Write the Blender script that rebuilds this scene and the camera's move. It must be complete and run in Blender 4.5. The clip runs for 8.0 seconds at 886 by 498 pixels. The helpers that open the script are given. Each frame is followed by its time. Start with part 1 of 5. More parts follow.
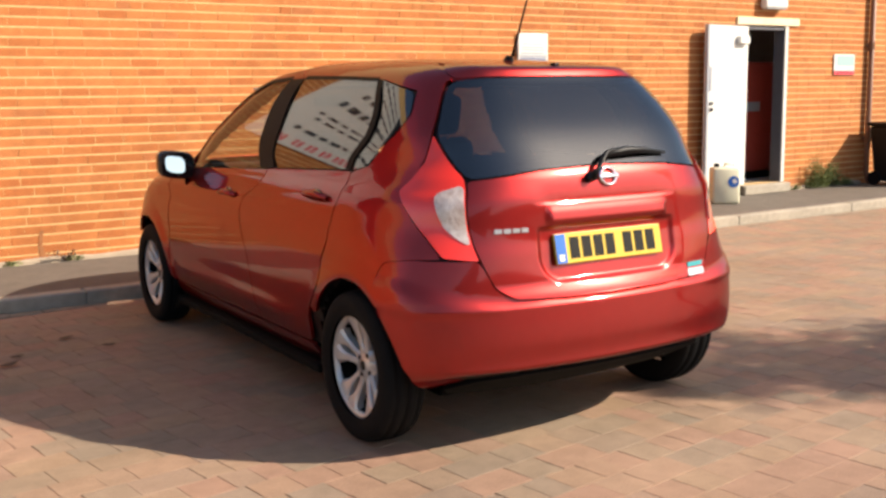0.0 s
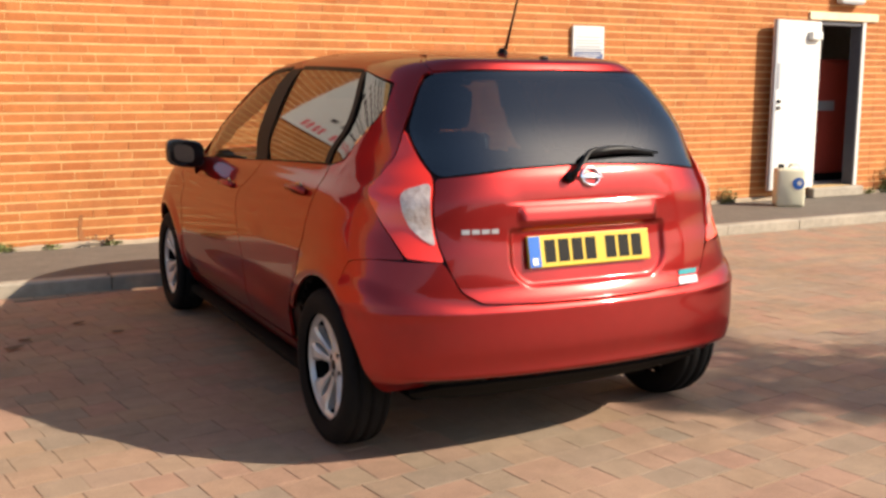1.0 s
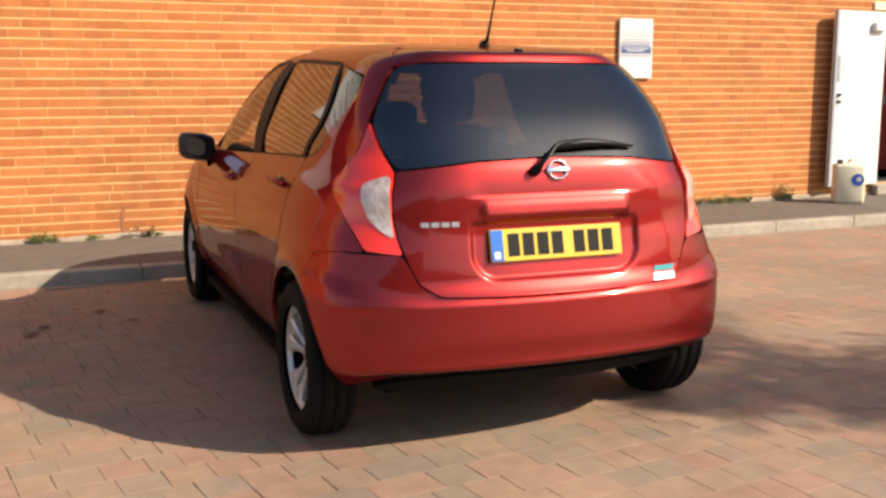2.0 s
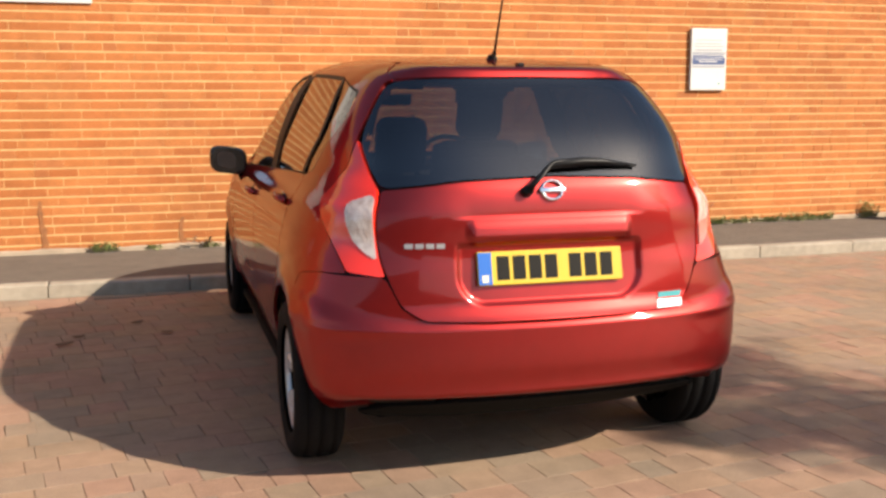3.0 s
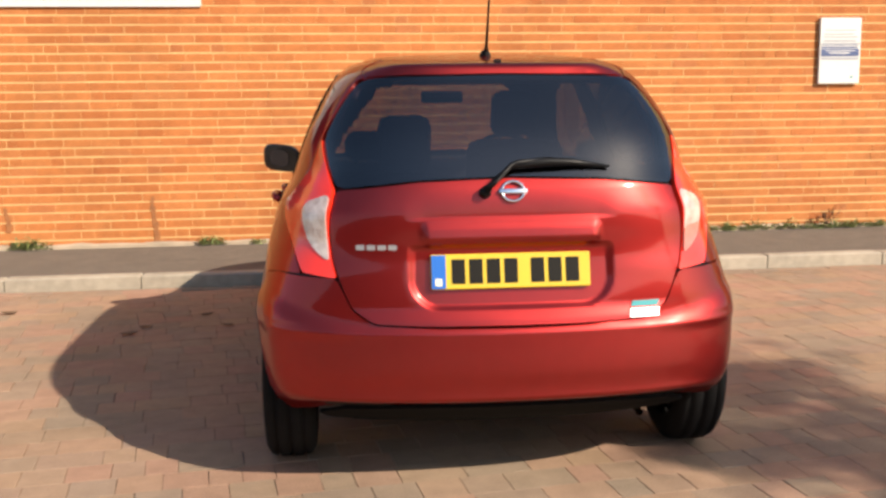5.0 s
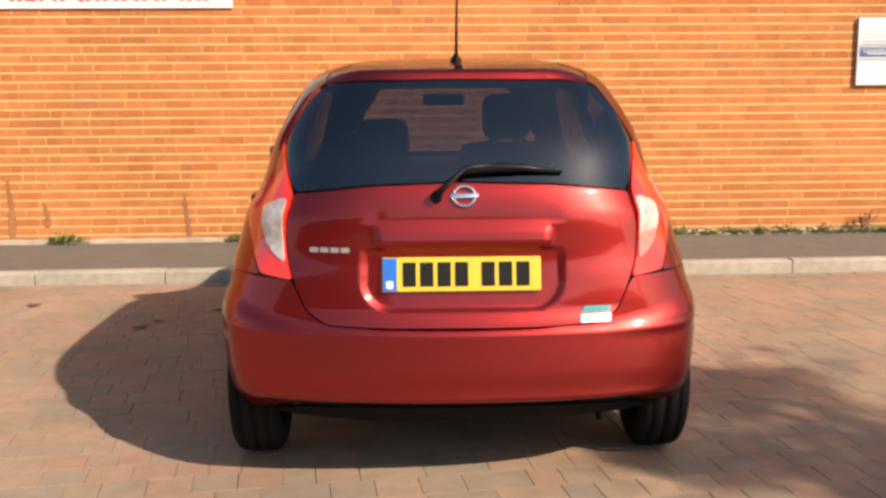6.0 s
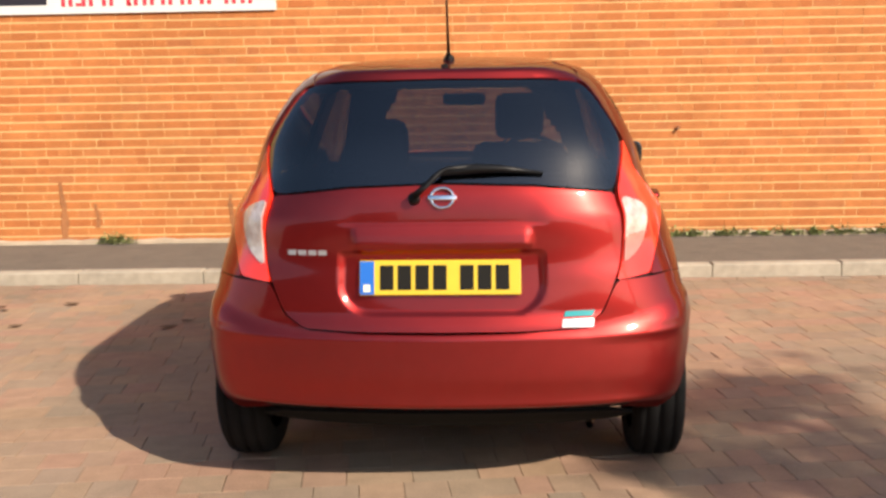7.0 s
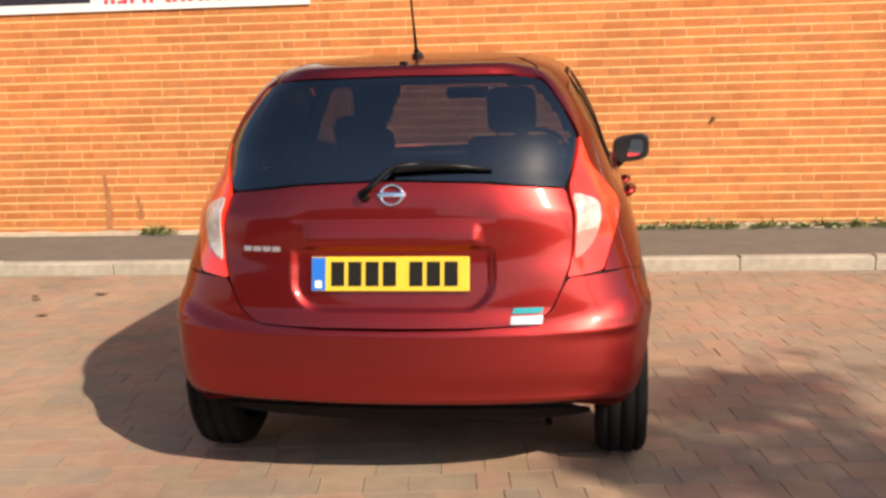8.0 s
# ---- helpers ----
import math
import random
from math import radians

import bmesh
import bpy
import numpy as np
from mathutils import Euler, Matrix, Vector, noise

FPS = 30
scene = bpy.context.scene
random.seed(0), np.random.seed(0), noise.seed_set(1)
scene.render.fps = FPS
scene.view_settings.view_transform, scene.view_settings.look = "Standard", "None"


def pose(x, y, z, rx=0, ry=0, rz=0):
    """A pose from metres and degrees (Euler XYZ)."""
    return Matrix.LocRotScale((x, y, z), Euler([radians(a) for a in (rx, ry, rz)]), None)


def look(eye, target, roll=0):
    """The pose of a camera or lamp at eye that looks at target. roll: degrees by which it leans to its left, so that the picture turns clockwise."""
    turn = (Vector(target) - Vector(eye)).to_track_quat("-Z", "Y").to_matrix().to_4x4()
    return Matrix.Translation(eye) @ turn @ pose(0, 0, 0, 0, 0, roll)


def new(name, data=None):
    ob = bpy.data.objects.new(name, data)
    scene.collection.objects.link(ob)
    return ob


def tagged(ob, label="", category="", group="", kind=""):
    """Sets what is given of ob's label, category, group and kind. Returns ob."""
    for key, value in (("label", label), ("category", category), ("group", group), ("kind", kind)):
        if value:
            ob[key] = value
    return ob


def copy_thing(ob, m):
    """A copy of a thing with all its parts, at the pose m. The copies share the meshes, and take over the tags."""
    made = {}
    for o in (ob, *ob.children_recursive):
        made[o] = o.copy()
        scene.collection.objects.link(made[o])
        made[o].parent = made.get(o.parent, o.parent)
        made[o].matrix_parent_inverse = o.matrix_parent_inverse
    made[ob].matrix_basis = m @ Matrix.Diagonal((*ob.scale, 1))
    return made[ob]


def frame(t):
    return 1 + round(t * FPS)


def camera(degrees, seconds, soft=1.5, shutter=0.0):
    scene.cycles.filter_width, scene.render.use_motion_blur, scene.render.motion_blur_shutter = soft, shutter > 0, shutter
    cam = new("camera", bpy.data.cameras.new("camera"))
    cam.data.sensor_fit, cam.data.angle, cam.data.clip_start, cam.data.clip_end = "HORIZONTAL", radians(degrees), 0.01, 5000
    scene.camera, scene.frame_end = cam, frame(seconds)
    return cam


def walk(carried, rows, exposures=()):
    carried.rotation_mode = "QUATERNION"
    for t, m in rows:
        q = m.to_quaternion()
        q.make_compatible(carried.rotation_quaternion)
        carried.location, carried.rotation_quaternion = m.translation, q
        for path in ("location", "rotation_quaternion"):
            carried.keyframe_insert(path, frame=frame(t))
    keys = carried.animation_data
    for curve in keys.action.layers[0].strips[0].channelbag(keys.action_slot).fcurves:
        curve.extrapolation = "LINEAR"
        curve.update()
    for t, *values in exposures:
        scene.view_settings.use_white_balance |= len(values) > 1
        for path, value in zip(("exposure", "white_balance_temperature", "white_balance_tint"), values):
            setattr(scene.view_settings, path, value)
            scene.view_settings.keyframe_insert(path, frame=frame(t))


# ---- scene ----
cam = camera(46.3, 8.0, soft=2.9)
PATH = [
    (0, (0.133, -0.083, 1.352), (1.228, 1.564, 1.053), -0.8),
    (0.5, (0.34, -0.148, 1.336), (1.359, 1.548, 1.043), -0.4),
    (1, (0.585, -0.176, 1.354), (1.53, 1.558, 1.041), 0.2),
    (1.2, (0.670, -0.196, 1.356), (1.581, 1.555, 1.035), 0.4),
    (2.3, (1.099, -0.388, 1.343), (1.842, 1.442, 1.028), -0.2),
    (2.5, (1.176, -0.386, 1.343), (1.882, 1.46, 1.033), -0.2),
    (3, (1.407, -0.378, 1.368), (2.012, 1.504, 1.063), -0.0),
    (3.5, (1.644, -0.424, 1.369), (2.154, 1.485, 1.058), -0.2),
    (4, (1.866, -0.503, 1.378), (2.278, 1.43, 1.067), -0.1),
    (4.2, (1.921, -0.519, 1.368), (2.301, 1.421, 1.063), -0.2),
    (5.3, (2.289, -0.446, 1.372), (2.493, 1.518, 1.057), -0.3),
    (5.5, (2.359, -0.491, 1.385), (2.54, 1.475, 1.064), -0.0),
    (6, (2.575, -0.543, 1.396), (2.681, 1.429, 1.081), -0.4),
    (6.5, (2.726, -0.547, 1.387), (2.759, 1.428, 1.078), -0.7),
    (7, (2.918, -0.487, 1.395), (2.864, 1.487, 1.08), -1.0),
    (7.5, (3.103, -0.449, 1.399), (2.966, 1.519, 1.074), -1.4),
    (8, (3.355, -0.473, 1.414), (3.139, 1.488, 1.081), -1.6),
]
walk(cam, [(t, look(eye, target, roll)) for t, eye, target, roll in PATH], [(0, 0.97), (1.0, 0.89), (2.5, 0.84), (8, 0.86)])


# ---- light ----
SUN_TO = Vector((1.02, -1.0, 1.0)).normalized()
world = bpy.data.worlds.new("sky")
scene.world = world
world.use_nodes = True
wn, wl = world.node_tree.nodes, world.node_tree.links
wn.clear()
sky = wn.new("ShaderNodeTexSky")
sky.sky_type, sky.sun_disc = "NISHITA", False
sky.sun_elevation, sky.sun_rotation = math.asin(SUN_TO.z), math.atan2(SUN_TO.x, SUN_TO.y)
sky.dust_density = 1.2
bg = wn.new("ShaderNodeBackground")
bg.inputs["Strength"].default_value = 0.095
wo = wn.new("ShaderNodeOutputWorld")
wl.new(sky.outputs["Color"], bg.inputs["Color"])
wl.new(bg.outputs["Background"], wo.inputs["Surface"])
sun = new("sun", bpy.data.lights.new("sun", "SUN"))
sun.data.energy, sun.data.angle, sun.data.color = 4.85, radians(0.7), (1.0, 0.86, 0.70)
sun.matrix_world = look(SUN_TO * 60, (0, 0, 0))


# ---- materials ----
def mat(name, colour, rough=0.6, metal=0.0, vary=0.0, scale=12.0, bump=0.0, bscale=60.0, coat=0.0, second=None, spec=0.5):
    """A principled material with two scales of colour variation and a fine bump."""
    m = bpy.data.materials.new(name)
    m.use_nodes = True
    nt = m.node_tree
    p = nt.nodes["Principled BSDF"]
    p.inputs["Roughness"].default_value, p.inputs["Metallic"].default_value = rough, metal
    p.inputs["Coat Weight"].default_value, p.inputs["Coat Roughness"].default_value = coat, 0.06
    p.inputs["Specular IOR Level"].default_value = spec
    p.inputs["Base Color"].default_value = (*colour, 1)
    co = nt.nodes.new("ShaderNodeTexCoord")
    if vary:
        a, b = nt.nodes.new("ShaderNodeTexNoise"), nt.nodes.new("ShaderNodeTexNoise")
        a.inputs["Scale"].default_value, b.inputs["Scale"].default_value = scale, scale * 0.13
        a.inputs["Detail"].default_value = b.inputs["Detail"].default_value = 6
        for n in (a, b):
            nt.links.new(co.outputs["Object"], n.inputs["Vector"])
        add = nt.nodes.new("ShaderNodeMath")
        nt.links.new(a.outputs["Fac"], add.inputs[0]), nt.links.new(b.outputs["Fac"], add.inputs[1])
        ramp = nt.nodes.new("ShaderNodeMapRange")
        ramp.inputs["From Min"].default_value, ramp.inputs["From Max"].default_value = 0.6, 1.4
        nt.links.new(add.outputs[0], ramp.inputs["Value"])
        mix = nt.nodes.new("ShaderNodeMix")
        mix.data_type = "RGBA"
        dark = second or tuple(c * (1 - vary) for c in colour)
        mix.inputs["A"].default_value, mix.inputs["B"].default_value = (*dark, 1), (*[min(1, c * (1 + vary * 0.6)) for c in colour], 1)
        nt.links.new(ramp.outputs["Result"], mix.inputs["Factor"])
        nt.links.new(mix.outputs["Result"], p.inputs["Base Color"])
    if bump:
        n = nt.nodes.new("ShaderNodeTexNoise")
        n.inputs["Scale"].default_value, n.inputs["Detail"].default_value = bscale, 5
        nt.links.new(co.outputs["Object"], n.inputs["Vector"])
        bu = nt.nodes.new("ShaderNodeBump")
        bu.inputs["Strength"].default_value, bu.inputs["Distance"].default_value = bump, 0.004
        nt.links.new(n.outputs["Fac"], bu.inputs["Height"])
        nt.links.new(bu.outputs["Normal"], p.inputs["Normal"])
    return m


def pieces_mat(name, stops, rough, by_object, bump=0.5, bscale=90.0, stain=0.30, blotch=0.7):
    """Bricks or pavers: each piece takes its own colour out of the stops, with grain and stains over it."""
    m = bpy.data.materials.new(name)
    m.use_nodes = True
    nt = m.node_tree
    p = nt.nodes["Principled BSDF"]
    p.inputs["Roughness"].default_value = rough
    p.inputs["Specular IOR Level"].default_value = 0.25
    if by_object:
        src = nt.nodes.new("ShaderNodeObjectInfo").outputs["Random"]
    else:
        src = nt.nodes.new("ShaderNodeNewGeometry").outputs["Random Per Island"]
    ramp = nt.nodes.new("ShaderNodeValToRGB")
    el = ramp.color_ramp.elements
    while len(el) < len(stops):
        el.new(0.5)
    for e, (pos, c) in zip(el, stops):
        e.position, e.color = pos, (*c, 1)
    nt.links.new(src, ramp.inputs["Fac"])
    geo = nt.nodes.new("ShaderNodeNewGeometry")
    fine, broad = nt.nodes.new("ShaderNodeTexNoise"), nt.nodes.new("ShaderNodeTexNoise")
    fine.inputs["Scale"].default_value, broad.inputs["Scale"].default_value = bscale, 1.3
    fine.inputs["Detail"].default_value, broad.inputs["Detail"].default_value = 4, 5
    for n in (fine, broad):
        nt.links.new(geo.outputs["Position"], n.inputs["Vector"])
    blot, soft = nt.nodes.new("ShaderNodeTexNoise"), nt.nodes.new("ShaderNodeMath")
    blot.inputs["Scale"].default_value, blot.inputs["Detail"].default_value = 11.0, 3
    nt.links.new(geo.outputs["Position"], blot.inputs["Vector"])
    soft.operation = "MULTIPLY_ADD"
    soft.inputs[1].default_value, soft.inputs[2].default_value = blotch, -0.5 * blotch
    nt.links.new(blot.outputs["Fac"], soft.inputs[0])
    sum_ = nt.nodes.new("ShaderNodeMath")
    nt.links.new(soft.outputs[0], sum_.inputs[0]), nt.links.new(broad.outputs["Fac"], sum_.inputs[1])
    add = nt.nodes.new("ShaderNodeMath")
    nt.links.new(fine.outputs["Fac"], add.inputs[0]), nt.links.new(sum_.outputs[0], add.inputs[1])
    mr = nt.nodes.new("ShaderNodeMapRange")
    mr.inputs["From Min"].default_value, mr.inputs["From Max"].default_value = 0.65, 1.35
    mr.inputs["To Min"].default_value, mr.inputs["To Max"].default_value = 1 - stain, 1 + stain * 0.5
    nt.links.new(add.outputs[0], mr.inputs["Value"])
    mul = nt.nodes.new("ShaderNodeVectorMath")
    mul.operation = "SCALE"
    nt.links.new(ramp.outputs["Color"], mul.inputs[0]), nt.links.new(mr.outputs["Result"], mul.inputs["Scale"])
    nt.links.new(mul.outputs["Vector"], p.inputs["Base Color"])
    bu = nt.nodes.new("ShaderNodeBump")
    bu.inputs["Strength"].default_value, bu.inputs["Distance"].default_value = bump, 0.003
    nt.links.new(fine.outputs["Fac"], bu.inputs["Height"])
    nt.links.new(bu.outputs["Normal"], p.inputs["Normal"])
    return m


def glass_mat(name, tint, f0=0.045, rough=0.0):
    """A thin tinted pane: what lies behind shows through the tint, and a share that grows at flat angles is mirrored."""
    m = bpy.data.materials.new(name)
    m.use_nodes = True
    nt = m.node_tree
    nt.nodes.clear()
    out = nt.nodes.new("ShaderNodeOutputMaterial")
    tr, gl = nt.nodes.new("ShaderNodeBsdfTransparent"), nt.nodes.new("ShaderNodeBsdfGlossy")
    tr.inputs["Color"].default_value = (*tint, 1)
    gl.inputs["Roughness"].default_value = rough
    lw, mx = nt.nodes.new("ShaderNodeLayerWeight"), nt.nodes.new("ShaderNodeMixShader")
    lw.inputs["Blend"].default_value = 0.5
    pw, ml = nt.nodes.new("ShaderNodeMath"), nt.nodes.new("ShaderNodeMath")
    pw.operation, ml.operation = "POWER", "MULTIPLY_ADD"
    pw.inputs[1].default_value = 5.0
    ml.inputs[1].default_value, ml.inputs[2].default_value = 1 - f0, f0
    nt.links.new(lw.outputs["Facing"], pw.inputs[0]), nt.links.new(pw.outputs[0], ml.inputs[0])
    nt.links.new(ml.outputs[0], mx.inputs[0])
    nt.links.new(tr.outputs[0], mx.inputs[1]), nt.links.new(gl.outputs[0], mx.inputs[2])
    nt.links.new(mx.outputs[0], out.inputs["Surface"])
    return m


BRICK = [(0.0, (0.385, 0.124, 0.0370)), (0.12, (0.414, 0.141, 0.0430)), (0.5, (0.446, 0.159, 0.0482)), (0.88, (0.468, 0.176, 0.0559)), (0.96, (0.41, 0.148, 0.0525)), (1.0, (0.385, 0.134, 0.0456))]
PAVER = [(0.0, (0.313, 0.185, 0.129)), (0.2, (0.305, 0.204, 0.136)), (0.38, (0.257, 0.193, 0.136)), (0.55, (0.314, 0.192, 0.134)), (0.72, (0.309, 0.209, 0.134)), (0.86, (0.248, 0.190, 0.136)), (1.0, (0.279, 0.193, 0.140))]
M_BRICK, M_BRICKS = pieces_mat("brick_face", BRICK, 0.85, True), pieces_mat("brick_faces", BRICK, 0.85, False)
M_PAVER, M_PAVERS = pieces_mat("paver_face", PAVER, 0.8, True, bscale=140), pieces_mat("paver_faces", PAVER, 0.8, False, bscale=140)
M_MORTAR = mat("mortar", (0.634, 0.412, 0.178), 0.9, vary=0.2, scale=30, bump=0.5, bscale=120)
M_JOINT = mat("joint_sand", (0.144, 0.104, 0.072), 0.95, vary=0.4, scale=20, bump=0.4)
M_ASPHALT = mat("asphalt", (0.122, 0.101, 0.079), 0.9, vary=0.3, scale=45, bump=0.8, bscale=220)
M_KERB = mat("kerb_concrete", (0.331, 0.288, 0.223), 0.85, vary=0.28, scale=18, bump=0.6, bscale=90)
M_PAINT = mat("metallic_red_paint", (0.318, 0.0225, 0.0200), 0.40, 1.0, vary=0.08, scale=22, coat=0.78)
M_PAINT.node_tree.nodes["Principled BSDF"].inputs["Coat Roughness"].default_value = 0.07
M_PAINT.node_tree.nodes["Principled BSDF"].inputs["Specular Tint"].default_value = (0.15, 0.03, 0.03, 1)
M_PAINT.node_tree.nodes["Principled BSDF"].inputs["Coat IOR"].default_value = 1.47
M_BLACK = mat("black_plastic", (0.0055, 0.0055, 0.006), 0.42, vary=0.2, bump=0.1, bscale=300, spec=0.2)
M_UNDER = mat("underbody_black", (0.005, 0.005, 0.005), 0.85, vary=0.3, spec=0.1)
M_PILLAR = mat("pillar_black", (0.006, 0.006, 0.006), 0.5, spec=0.06)
M_GLOSS = mat("gloss_black", (0.008, 0.008, 0.009), 0.12, coat=0.6)
M_RUBBER = mat("tyre_rubber", (0.007, 0.0068, 0.0068), 0.85, vary=0.3, scale=30, bump=0.2, bscale=200, spec=0.15)
M_ALLOY = mat("silver_alloy", (0.592, 0.584, 0.576), 0.34, 0.45, vary=0.06, scale=20)
M_DARKMETAL = mat("brake_steel", (0.02, 0.02, 0.022), 0.6, 0.5, vary=0.3)
M_BADGE = mat("badge_silver", (0.52, 0.52, 0.53), 0.30, 0.7)
M_CHROME = mat("chrome", (0.85, 0.86, 0.88), 0.07, 1.0)
M_RED_LENS = mat("red_lens", (0.80, 0.030, 0.014), 0.10, coat=0.7)
M_CLEAR_LENS = mat("clear_lens", (0.60, 0.53, 0.48), 0.16, 0.2, vary=0.5, scale=34, bump=0.8, bscale=60, coat=1.0, second=(0.34, 0.23, 0.19))
M_SUNLIT_TINT = mat("pale_red_lens", (0.52, 0.16, 0.12), 0.14, 0.1, vary=0.4, scale=30, bump=0.6, bscale=60, coat=1.0)
M_PLATE = mat("plate_yellow", (0.576, 0.403, 0.022), 0.35, vary=0.05, scale=30, coat=0.3)
M_PLATE_BLUE = mat("plate_blue", (0.014, 0.115, 0.446), 0.35)
M_PLATE_CHAR = mat("plate_black", (0.010, 0.009, 0.007), 0.5, spec=0.15)
M_TEAL = mat("badge_teal", (0.014, 0.238, 0.259), 0.3)
M_WHITE = mat("white_paint", (0.624, 0.616, 0.584), 0.45, vary=0.08, scale=9, bump=0.15, bscale=40)
M_PRIVACY = glass_mat("privacy_glass", (0.035, 0.035, 0.038), 0.14, 0.035)
M_REARGLASS = glass_mat("rear_glass", (0.12, 0.115, 0.12), 0.125, 0.003)
M_SIDEGLASS = glass_mat("side_glass", (0.50, 0.50, 0.46), 0.06, 0.03)
M_SCREEN = glass_mat("screen_glass", (0.84, 0.86, 0.82), 0.05)
M_MIRROR = mat("mirror_glass", (0.9, 0.9, 0.9), 0.01, 1.0)
M_SEAT = mat("seat_cloth", (0.022, 0.022, 0.026), 0.95, vary=0.3, scale=40, bump=0.4, bscale=300)
M_TRIM = mat("dark_trim", (0.05, 0.05, 0.055), 0.7, vary=0.2, scale=20)
M_LEAF = mat("weed_leaf", (0.225, 0.265, 0.090), 0.6, vary=0.5, scale=25)
M_DRY = mat("dry_leaf", (0.13, 0.075, 0.04), 0.8, vary=0.5, scale=30)
M_TREELEAF = mat("tree_leaf", (0.055, 0.10, 0.025), 0.55, vary=0.5, scale=6)
M_BARK = mat("bark", (0.12, 0.085, 0.06), 0.9, vary=0.4, scale=20, bump=0.8, bscale=40)
M_STAIN = mat("damp_stain", (0.31, 0.125, 0.045), 0.9, vary=0.4, scale=30)
M_DARKROOM = mat("dark_corridor", (0.50, 0.46, 0.42), 0.9, vary=0.2)
M_REDDOOR = mat("red_panel", (0.42, 0.06, 0.04), 0.6, vary=0.15)
M_GREY = mat("grey_print", (0.302, 0.317, 0.346), 0.5)
M_NAVY = mat("navy_print", (0.06, 0.09, 0.20), 0.5)
M_REDPRINT = mat("red_print", (0.62, 0.03, 0.05), 0.5)
M_BLACKPRINT = mat("black_print", (0.015, 0.013, 0.02), 0.5)
M_CREAM = mat("cream_plastic", (0.672, 0.640, 0.464), 0.45, vary=0.12, scale=8)
M_JAMB = mat("jamb_paint", (0.095, 0.095, 0.11), 0.6, vary=0.2)
M_FARWALL = mat("far_brick", (0.13, 0.085, 0.06), 0.9, vary=0.3, scale=3)
M_FILLET = mat("foot_mortar", (0.34, 0.27, 0.19), 0.9, vary=0.35, scale=9, bump=0.8, bscale=50)
M_PIPE = mat("brown_pipe", (0.200, 0.082, 0.036), 0.5, vary=0.2)


# ---- mesh helpers ----
def link_bm(name, bm, material, parent=None, label="", smooth=False):
    me = bpy.data.meshes.new(name)
    bm.to_mesh(me)
    bm.free()
    me.materials.append(material)
    if smooth:
        me.polygons.foreach_set("use_smooth", [True] * len(me.polygons))
    ob = new(name, me)
    if parent is not None:
        ob.parent = parent
    if label:
        ob["label"] = label
    return ob


def part(name, bm, material, parent, label="", smooth=False):
    return link_bm(name, bm, material, parent, label, smooth)


def box(bm, x0, x1, y0, y1, z0, z1, bevel=0.0, m=None):
    g = bmesh.ops.create_cube(bm, size=1.0)
    vs = g["verts"]
    bmesh.ops.scale(bm, vec=(x1 - x0, y1 - y0, z1 - z0), verts=vs)
    bmesh.ops.translate(bm, vec=((x0 + x1) / 2, (y0 + y1) / 2, (z0 + z1) / 2), verts=vs)
    if bevel:
        es = list({e for v in vs for e in v.link_edges})
        r = bmesh.ops.bevel(bm, geom=es, offset=bevel, segments=2, affect="EDGES", profile=0.5)
        vs = list({v for f in r["faces"] for v in f.verts} | {v for v in vs if v.is_valid})
    if m is not None:
        bmesh.ops.transform(bm, matrix=m, verts=vs)
    return vs


def tube(bm, pts, radii, n=10, cap=True):
    """A round tube along pts with a radius at each."""
    rings = []
    for i, p in enumerate(pts):
        d = (Vector(pts[min(i + 1, len(pts) - 1)]) - Vector(pts[max(i - 1, 0)])).normalized()
        a = d.orthogonal().normalized()
        b = d.cross(a)
        rings.append([bm.verts.new(Vector(p) + radii[i] * (math.cos(k * math.tau / n) * a + math.sin(k * math.tau / n) * b)) for k in range(n)])
    for r0, r1 in zip(rings, rings[1:]):
        for k in range(n):
            bm.faces.new((r0[k], r0[(k + 1) % n], r1[(k + 1) % n], r1[k]))
    if cap:
        bm.faces.new(rings[0][::-1]), bm.faces.new(rings[-1])


def lathe(bm, prof, n=40, axis="x"):
    """Turns (along, radius) points round the x axis."""
    rings = []
    for a, r in prof:
        rings.append([bm.verts.new((a, r * math.cos(k * math.tau / n), r * math.sin(k * math.tau / n))) for k in range(n)])
    for r0, r1 in zip(rings, rings[1:]):
        for k in range(n):
            bm.faces.new((r0[k], r1[k], r1[(k + 1) % n], r0[(k + 1) % n]))
    return rings


def empty(name, m, label, category, group="", kind=""):
    e = new(name)
    e.matrix_world = m
    e.empty_display_size = 0.1
    return tagged(e, label, category, group, kind)


def smoothstep(a, b, x):
    t = min(1.0, max(0.0, (x - a) / (b - a)))
    return t * t * (3 - 2 * t)


# ---- ground, pavement, wall ----
WALL_Y, KERB_Y, PAVE_Z = 8.25, 6.84, 0.085
DOOR_X0, DOOR_X1, DOOR_Z0, DOOR_Z1 = 9.97, 10.74, 0.20, 2.085
bm = bmesh.new()
box(bm, -200, 200, -200, 200, -0.4, -0.010)
ground = tagged(link_bm("ground", bm, M_JOINT), "sandy bed of the block paved yard, out to the horizon", "ground", kind="structure")
bm = bmesh.new()
box(bm, -14, 18, KERB_Y + 0.122, WALL_Y + 0.1, -0.2, PAVE_Z)
tagged(link_bm("pavement", bm, M_ASPHALT), "worn grey asphalt footway along the brick wall", "pavement", kind="structure")
bm = bmesh.new()
WB = WALL_Y + 0.008
for x0, x1, z0, z1 in ((-14, DOOR_X0, -0.1, 5.2), (DOOR_X1, 18, -0.1, 5.2), (DOOR_X0, DOOR_X1, DOOR_Z1, 5.2), (DOOR_X0, DOOR_X1, -0.1, DOOR_Z0)):
    box(bm, x0, x1, WB, WB + 0.16, z0, z1)
